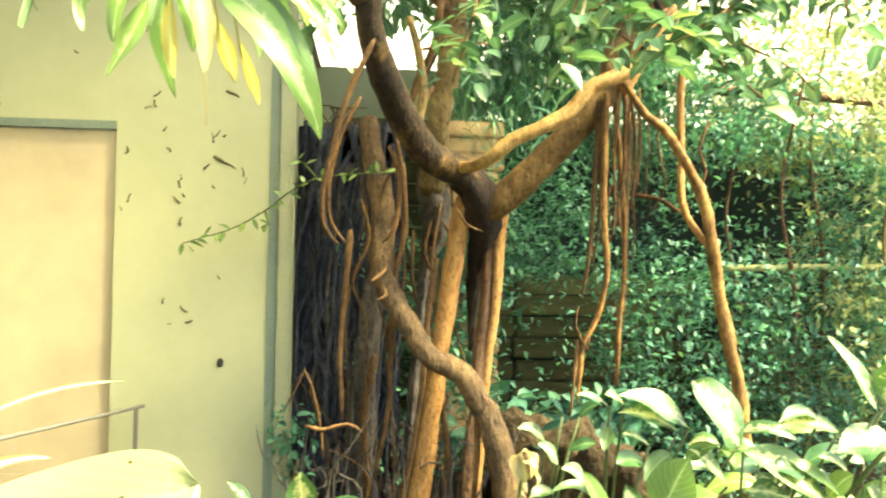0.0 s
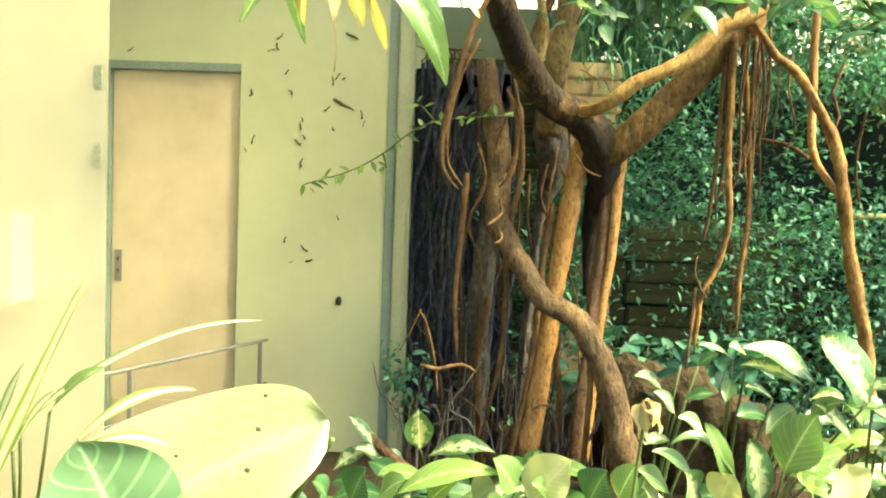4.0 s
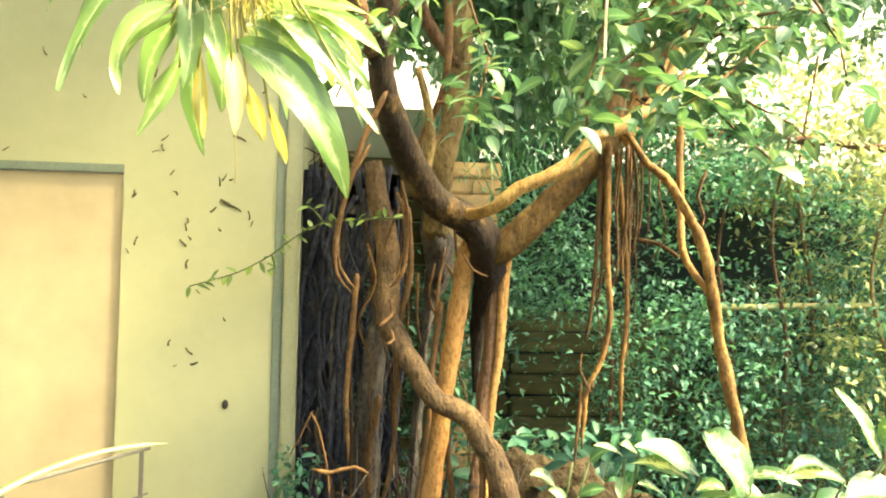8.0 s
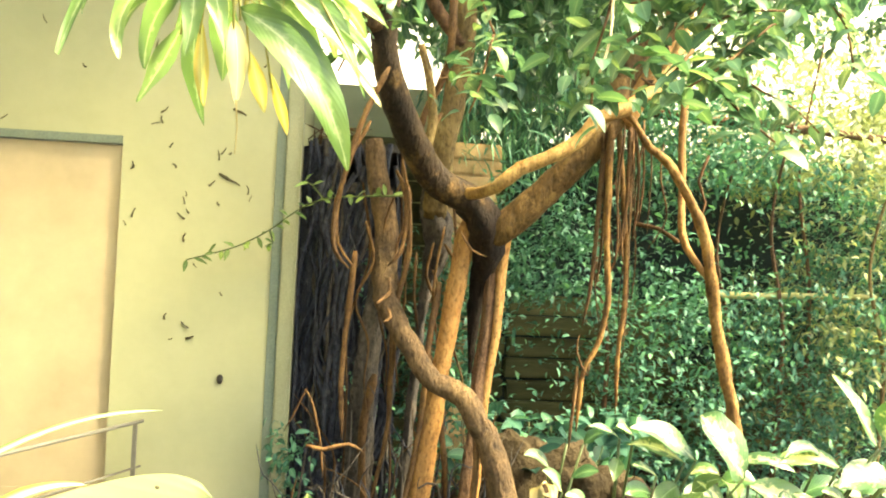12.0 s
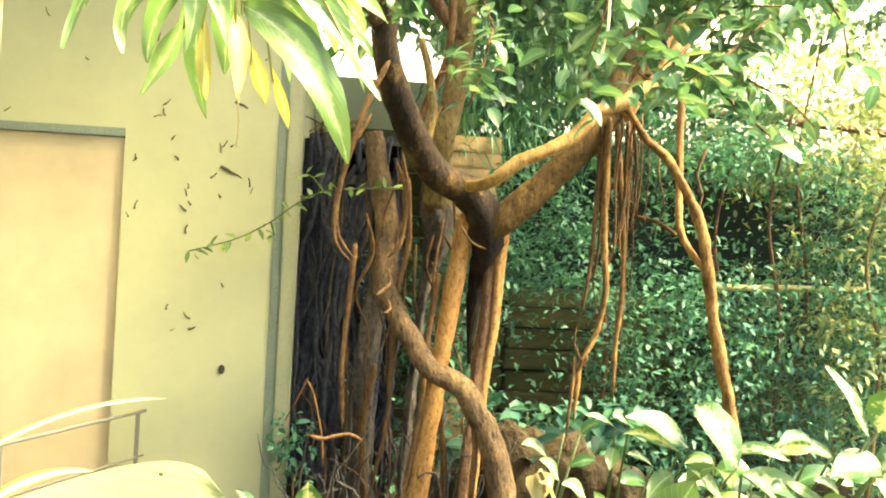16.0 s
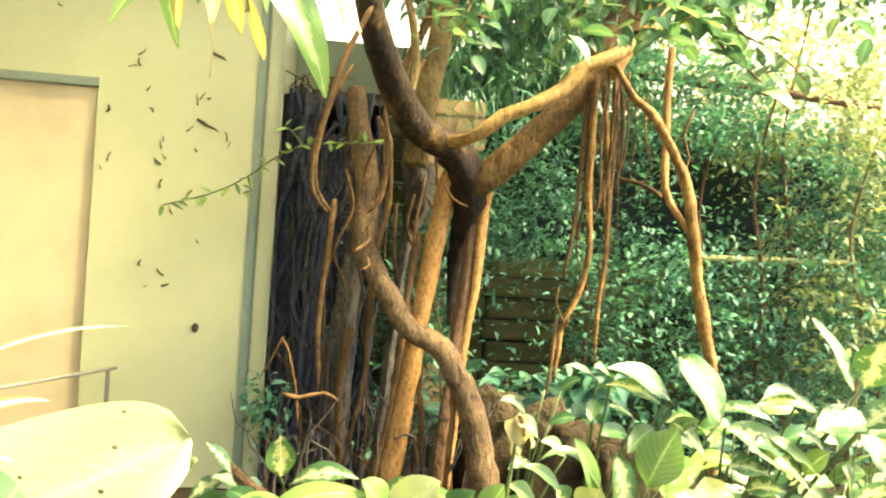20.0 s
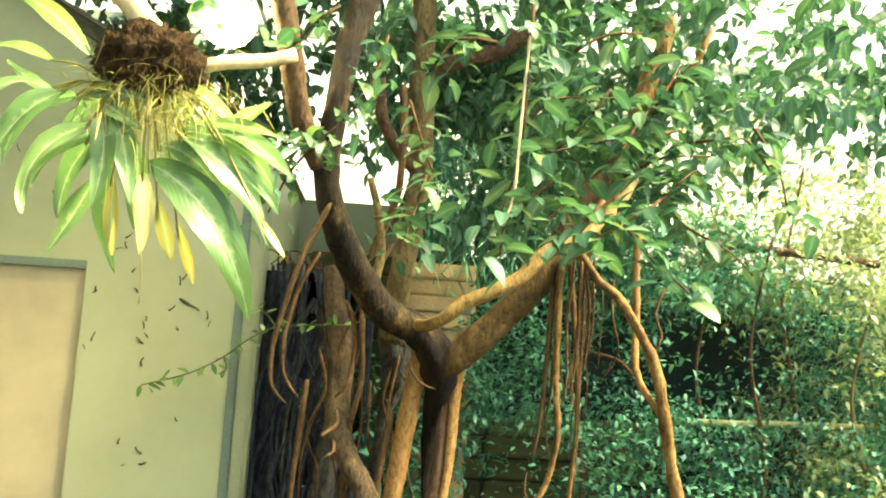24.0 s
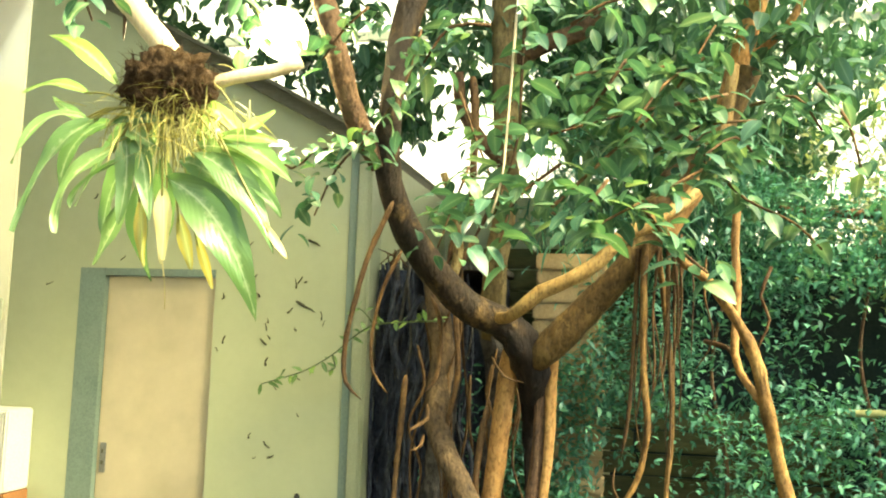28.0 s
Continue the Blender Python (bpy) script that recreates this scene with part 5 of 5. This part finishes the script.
for ends, wide, arch, kind, mat in (
    ([(2.12, 3.00, 0.86), (1.91, 2.95, 1.12)], 0.094, 0.05, "oval", LEAF_CREAM),
    ([(2.15, 3.00, 0.88), (2.20, 2.95, 1.06)], 0.127, 0.05, "oval", LEAF_CREAM),
    ([(1.98, 3.00, 0.79), (1.73, 2.95, 0.81)], 0.074, 0.12, "oval", LEAF_CREAM),
    ([(1.91, 3.00, 0.83), (1.75, 2.95, 0.83)], 0.053, 0.20, "oval", LEAF_CREAM),
    ([(2.17, 3.00, 0.76), (1.95, 2.95, 0.73)], 0.123, 0.10, "oval", LEAF_CREAM),
    ([(1.65, 3.00, 0.72), (1.96, 2.95, 0.51)], 0.123, 0.12, "oval", LEAF_CREAM),
    ([(2.02, 3.00, 0.65), (1.89, 2.95, 0.72)], 0.057, 0.10, "oval", LEAF_CREAM),
    ([(2.15, 3.00, 0.72), (2.24, 2.95, 0.57)], 0.090, 0.10, "oval", LEAF_CREAM),
    ([(1.80, 3.00, 0.70), (2.01, 2.95, 0.54)], 0.053, 0.10, "oval", LEAF_BROAD),
    ([(2.13, 3.00, 0.50), (2.06, 2.95, 0.62)], 0.115, 0.05, "oval", LEAF_CREAM),
    ([(1.67, 3.00, 0.59), (1.80, 2.95, 0.57)], 0.082, 0.10, "oval", LEAF_CREAM),
    ([(1.74, 3.00, 0.51), (1.86, 2.95, 0.52)], 0.082, 0.10, "oval", LEAF_CREAM),
    ([(2.16, 3.00, 0.74), (2.27, 2.95, 0.83)], 0.102, 0.10, "oval", LEAF_CREAM),
    ([(1.86, 3.00, 0.65), (1.73, 2.95, 0.67)], 0.090, 0.10, "oval", LEAF_DARK),
    ([(1.95, 3.00, 0.57), (2.01, 2.95, 0.66)], 0.090, 0.10, "oval", LEAF_BROAD),
):
    leaf_with_stalk(g, ends, wide, arch, kind, mat)
g = thing("broad_leaf_plant", "fresh green plant with ribbed broad leaves", "plant", (1.25, 2.85, -0.1), "broad-leaved plants")
for ends, wide, arch, kind, mat in (
    ([(1.27, 2.70, 0.59), (1.34, 2.65, 0.78)], 0.155, 0.06, "oval", LEAF_BROAD),
    ([(1.29, 2.70, 0.58), (1.43, 2.65, 0.67)], 0.129, 0.08, "oval", LEAF_BROAD),
    ([(1.21, 2.70, 0.49), (1.15, 2.65, 0.70)], 0.100, 0.06, "oval", LEAF_CREAM),
    ([(1.12, 2.70, 0.54), (1.02, 2.65, 0.74)], 0.081, 0.08, "oval", LEAF_BROAD),
    ([(1.14, 2.70, 0.55), (0.92, 2.65, 0.67)], 0.041, 0.30, "oval", LEAF_BROAD),
    ([(1.01, 2.70, 0.56), (0.87, 2.65, 0.65)], 0.055, 0.12, "oval", LEAF_BROAD),
    ([(1.02, 2.70, 0.48), (0.97, 2.65, 0.59)], 0.111, 0.05, "oval", LEAF_CREAM),
    ([(1.46, 2.70, 0.49), (1.43, 2.65, 0.64)], 0.159, 0.05, "oval", LEAF_TARO),
    ([(0.94, 2.70, 0.51), (0.83, 2.65, 0.59)], 0.081, 0.10, "oval", LEAF_BROAD),
    ([(1.36, 2.70, 0.52), (1.29, 2.65, 0.60)], 0.111, 0.10, "oval", LEAF_BROAD),
    ([(1.09, 2.70, 0.49), (1.11, 2.65, 0.59)], 0.111, 0.10, "oval", LEAF_TARO),
    ([(0.91, 2.70, 0.48), (0.85, 2.65, 0.54)], 0.111, 0.10, "oval", LEAF_TARO),
):
    leaf_with_stalk(g, ends, wide, arch, kind, mat)
g = thing("dumb_cane", "small striped dumb cane by the rock", "plant", (1.1, 3.7, -0.1), "variegated plants")
for ends, wide, arch, kind, mat in (
    ([(1.12, 3.70, 0.61), (1.00, 3.65, 0.67)], 0.061, 0.15, "oval", LEAF_CREAM),
    ([(1.18, 3.70, 0.51), (1.08, 3.65, 0.61)], 0.071, 0.10, "oval", LEAF_CREAM),
    ([(1.30, 3.70, 0.44), (1.18, 3.65, 0.51)], 0.076, 0.10, "oval", LEAF_CREAM),
    ([(1.16, 3.70, 0.40), (1.05, 3.65, 0.39)], 0.056, 0.15, "oval", LEAF_CREAM),
    ([(1.22, 3.70, 0.57), (1.32, 3.65, 0.61)], 0.061, 0.10, "oval", LEAF_DARK),
    ([(1.26, 3.70, 0.71), (1.33, 3.65, 0.77)], 0.056, 0.10, "oval", LEAF_DARK),
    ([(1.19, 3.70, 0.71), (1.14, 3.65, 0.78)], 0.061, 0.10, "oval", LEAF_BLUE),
):
    leaf_with_stalk(g, ends, wide, arch, kind, mat)
g = thing("dumb_cane", "low variegated plant at the foot of the trunks", "plant", (0.2, 3.95, -0.1), "variegated plants")
for ends, wide, arch, kind, mat in (
    ([(0.14, 3.80, 0.29), (0.13, 3.75, 0.47)], 0.109, 0.05, "oval", LEAF_CREAM),
    ([(0.18, 3.80, 0.26), (0.46, 3.75, 0.30)], 0.088, 0.14, "oval", LEAF_CREAM),
    ([(-0.08, 3.80, 0.27), (-0.22, 3.75, 0.19)], 0.067, 0.12, "oval", LEAF_CREAM),
    ([(-0.06, 3.80, 0.30), (-0.16, 3.75, 0.43)], 0.057, 0.08, "oval", LEAF_CREAM),
    ([(-0.01, 3.80, 0.24), (-0.13, 3.75, 0.29)], 0.078, 0.10, "oval", LEAF_CREAM),
    ([(0.23, 3.80, 0.20), (0.37, 3.75, 0.26)], 0.104, 0.10, "oval", LEAF_BROAD),
    ([(0.08, 3.80, 0.22), (-0.03, 3.75, 0.24)], 0.093, 0.10, "oval", LEAF_DARK),
    ([(0.58, 3.80, 0.21), (0.67, 3.75, 0.30)], 0.093, 0.10, "oval", LEAF_CREAM),
):
    leaf_with_stalk(g, ends, wide, arch, kind, mat)
g = thing("broad_leaf_plant", "row of mid-green broad leaves with pale edges", "plant", (0.4, 3.2, -0.1), "broad-leaved plants")
for ends, wide, arch, kind, mat in (
    ([(-0.06, 3.10, 0.29), (-0.00, 3.05, 0.43)], 0.135, 0.06, "oval", LEAF_DARK),
    ([(0.10, 3.10, 0.33), (0.47, 3.05, 0.43)], 0.102, 0.12, "oval", LEAF_BROAD),
    ([(0.51, 3.10, 0.36), (0.43, 3.05, 0.49)], 0.135, 0.06, "oval", LEAF_BROAD),
    ([(0.57, 3.10, 0.32), (0.69, 3.05, 0.49)], 0.169, 0.06, "heart", LEAF_TARO),
    ([(0.76, 3.10, 0.33), (0.81, 3.05, 0.46)], 0.135, 0.06, "oval", LEAF_DARK),
    ([(0.86, 3.10, 0.35), (0.91, 3.05, 0.49)], 0.114, 0.06, "oval", LEAF_BROAD),
    ([(0.92, 3.10, 0.35), (1.00, 3.05, 0.43)], 0.114, 0.06, "oval", LEAF_BROAD),
    ([(0.21, 3.10, 0.30), (0.31, 3.05, 0.40)], 0.127, 0.10, "oval", LEAF_BROAD),
    ([(0.37, 3.10, 0.31), (0.44, 3.05, 0.39)], 0.127, 0.10, "oval", LEAF_TARO),
    ([(-0.14, 3.10, 0.31), (-0.18, 3.05, 0.38)], 0.085, 0.10, "oval", LEAF_DARK),
    ([(0.66, 3.10, 0.32), (0.56, 3.05, 0.41)], 0.106, 0.10, "oval", LEAF_BROAD),
    ([(0.04, 3.10, 0.31), (0.14, 3.05, 0.40)], 0.106, 0.10, "oval", LEAF_BROAD),
):
    leaf_with_stalk(g, ends, wide, arch, kind, mat)
g = thing("spider_plant", "arching plant with white-striped green blades", "plant", (-0.95, 2.5, -0.1), "")
for ends, wide, arch, kind, mat in (
    ([(-0.93, 2.40, 0.57), (-0.66, 2.35, 1.12)], 0.05, 0.02, "blade", LEAF_STRIPE),
    ([(-0.86, 2.40, 0.71), (-0.20, 2.35, 1.03)], 0.028, 0.10, "blade", LEAF_STRIPE),
    ([(-0.78, 2.40, 0.75), (-0.61, 2.35, 0.89)], 0.043, 0.12, "strap", LEAF_BROAD),
    ([(-0.70, 2.40, 0.68), (-0.37, 2.35, 0.84)], 0.042, 0.12, "blade", LEAF_STRIPE),
    ([(-0.66, 2.40, 0.67), (-0.44, 2.35, 0.69)], 0.033, 0.10, "blade", LEAF_STRIPE),
    ([(-0.88, 2.40, 0.64), (-0.73, 2.35, 0.83)], 0.033, 0.10, "blade", LEAF_STRIPE),
    ([(-0.94, 2.40, 0.64), (-0.82, 2.35, 0.90)], 0.033, 0.08, "blade", LEAF_STRIPE),
):
    leaf_with_stalk(g, ends, wide, arch, kind, mat)
t = thing("taro", "huge pale green taro leaf with small holes", "plant", (-0.4, 3.0, -0.1))
arched_leaf(t, [(-0.09, 2.76, 0.67), (-1.02, 2.6, 0.12)], 0.56, "round", LEAF_TARO, 0.04, (-0.15, -0.75, 0.6), 0.14, 0.06, 34, 6)
limb(t, "stalk", [(-0.4, 3.0, -0.1), (-0.2, 2.9, 0.4), (-0.08, 2.80, 0.60)], 0.016, 0.01, STALK, "", 8)
for k, q in enumerate([(-0.26, 2.66, 0.76), (-0.27, 2.62, 0.67), (-0.51, 2.62, 0.58), (-0.29, 2.58, 0.56)]):
    bm = bmesh.new()
    bmesh.ops.create_icosphere(bm, subdivisions=2, radius=0.007 + 0.002 * (k % 2))
    bmesh.ops.scale(bm, vec=(1, 0.4, 0.8), verts=bm.verts)
    bmesh.ops.translate(bm, vec=q, verts=bm.verts)
    hang_on(part("blemish", bm, GRIME, None, "small brown blemish"), t)
t = thing("taro", "dark glossy veined taro leaf", "plant", (-0.75, 2.5, -0.1))
arched_leaf(t, [(-0.54, 2.30, 0.45), (-0.64, 2.25, 0.72)], 0.36, "heart", LEAF_VEINED, 0.05, (0.1, -0.8, 0.6), 0.15, 0.04, 18, 5)
limb(t, "stalk", [(-0.75, 2.5, -0.1), (-0.68, 2.4, 0.2), (-0.55, 2.31, 0.45)], 0.014, 0.009, STALK, "", 8)
stick = thing("stick", "bare brown stick lying over the plants", "stick", (0.0, 3.7, 0.4))
limb(stick, "wood", [(-0.09, 3.85, 0.33), (-0.02, 3.80, 0.28), (0.07, 3.75, 0.23), (0.17, 3.70, 0.18)], 0.02, 0.024, BARK_BROWN, "", 10)
# more variegated plants that close the mass of leaves
r = random.Random(23)
for k in range(9):
    x, y = 1.77 + 0.11 * k + r.uniform(-0.05, 0.05), 3.3 + r.uniform(-0.2, 0.25)
    g = thing("dumb_cane", "leafy dumb cane with cream-splashed leaves", "plant", (x, y, -0.1), "variegated plants")
    top = 0.62 + r.uniform(-0.1, 0.08) + 0.05 * (k > 5)
    for i in range(9):
        a = i * 2.4 + r.uniform(-0.4, 0.4)
        base = Vector((x + 0.04 * math.cos(a), y + 0.04 * math.sin(a), top - 0.045 * i + r.uniform(-0.03, 0.03)))
        ln = r.uniform(0.17, 0.26)
        tip = base + Vector((ln * math.cos(a), ln * 0.7 * math.sin(a) - 0.05, r.uniform(-0.10, 0.07)))
        leaf_with_stalk(g, (base, tip), r.uniform(0.065, 0.10), 0.15, "oval", (LEAF_CREAM, LEAF_CREAM, LEAF_BROAD, LEAF_DARK)[(i + k) % 4], 0.004)
# low fill of leaves between the foreground plants
r = random.Random(91)
for k in range(26):
    x, y = -0.15 + 0.105 * k + r.uniform(-0.05, 0.05), 3.45 + r.uniform(-0.25, 0.3)
    g = thing("ground_plant", "low leafy plant filling the bed", "plant", (x, y, -0.1), "bed plants")
    top = (0.08 if 0.75 < x < 1.65 else 0.16 + 0.12 * (k > 16)) + r.uniform(-0.05, 0.08)
    for i in range(7):
        a = i * 2.4 + r.uniform(-0.4, 0.4)
        base = Vector((x + 0.05 * math.cos(a), y + 0.05 * math.sin(a), top - 0.03 * i + r.uniform(-0.04, 0.04)))
        tip = base + Vector((0.2 * math.cos(a), 0.16 * math.sin(a) - 0.05, r.uniform(-0.08, 0.08)))
        leaf_with_stalk(g, (base, tip), 0.085, 0.12, "oval", LEAF_DARK if x < 1.5 and i % 4 else (LEAF_DARK, LEAF_BROAD, LEAF_CREAM)[(i + k) % 3], 0.004)
# plants under the fig, darkened by leaf colour to look deeply shaded
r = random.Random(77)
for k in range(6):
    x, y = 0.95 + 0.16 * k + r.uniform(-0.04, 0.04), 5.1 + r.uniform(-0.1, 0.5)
    g = thing("shade_plant", "blue-green leafy plant with deep shade put into its leaf colour", "plant", (x, y, -0.1), "shade plants")
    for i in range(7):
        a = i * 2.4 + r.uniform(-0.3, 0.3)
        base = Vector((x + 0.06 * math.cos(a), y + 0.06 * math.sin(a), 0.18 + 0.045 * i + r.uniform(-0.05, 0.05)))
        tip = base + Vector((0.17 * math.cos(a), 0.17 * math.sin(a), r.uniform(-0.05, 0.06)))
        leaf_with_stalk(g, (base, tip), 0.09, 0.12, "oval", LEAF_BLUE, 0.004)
# climbing sprig over the shed corner
sprig = thing("climber", "thin climbing sprig with small fresh leaves across the wall", "climber", (0.3, 4.7, 1.9))
for pts in ([(0.53, 4.60, 1.77), (0.32, 4.65, 1.76), (0.11, 4.75, 1.74), (-0.04, 4.85, 1.67), (-0.17, 4.90, 1.57), (-0.35, 4.92, 1.47), (-0.60, 4.94, 1.39)], [(0.11, 4.75, 1.74), (0.05, 4.75, 1.81), (0.01, 4.75, 1.83)], [(-0.17, 4.90, 1.57), (-0.15, 4.90, 1.50), (-0.19, 4.90, 1.48)]):
    limb(sprig, "stem", pts, 0.005, 0.003, STALK, "", 6)
    for q in smooth_path(pts, 0.035)[2:]:
        d = Vector((r.uniform(-1, 1), r.uniform(-0.6, 0.1), r.uniform(-0.9, 0.5))).normalized()
        arched_leaf(sprig, (q, q + d * r.uniform(0.045, 0.085)), 0.03, "oval", LEAF_BROAD, 0.05, segs=5, rows=1)
leaf_cloud("ivy", LEAF_SMALL, [tuple(Vector(q) + Vector((r.gauss(0, 0.05), r.gauss(0, 0.05), r.gauss(0, 0.07)))) for q in [(-0.08, 5.00, 0.47), (-0.03, 4.95, 0.39), (-0.06, 4.95, 0.29), (0.00, 4.95, 0.23), (0.04, 5.00, 0.41)] for _ in range(26)], "oval", 0.06, 0.035, sprig, "small dark ivy leaves", seed=14)
fl = thing("withered_flower", "withered cream flower drooping on a pale stalk", "flower", (0.82, 2.6, -0.1))
limb(fl, "stalk", [(0.80, 2.6, -0.1), (0.81, 2.6, 0.45), (0.83, 2.6, 0.70), (0.84, 2.6, 0.80)], 0.007, 0.005, STALK, "", 8)
petal = leaf_mesh("petal", "heart", 0.12, 0.055, 0.5, 0.6, DEAD, 8, 0.2, 0.3, 2)
for hd, pi, ro, sz in ((-60, -75, 10, 1.0), (0, -62, -25, 1.05), (40, -45, 20, 0.85), (200, -70, 30, 0.8), (120, -50, 0, 0.8), (180, -15, 60, 0.55)):
    leaf_on(fl, petal, turned((0.84, 2.6, 0.805), hd, pi, ro, sz), "petal")
bm = bmesh.new()
tube(bm, [(0.838, 2.585, 0.81), (0.845, 2.57, 0.79), (0.848, 2.565, 0.755)], 0.010, 0.005, 7, 0.01, 0.4)
hang_on(part("spadix", bm, BARK_BROWN, None, "shrivelled brown spike"), fl)
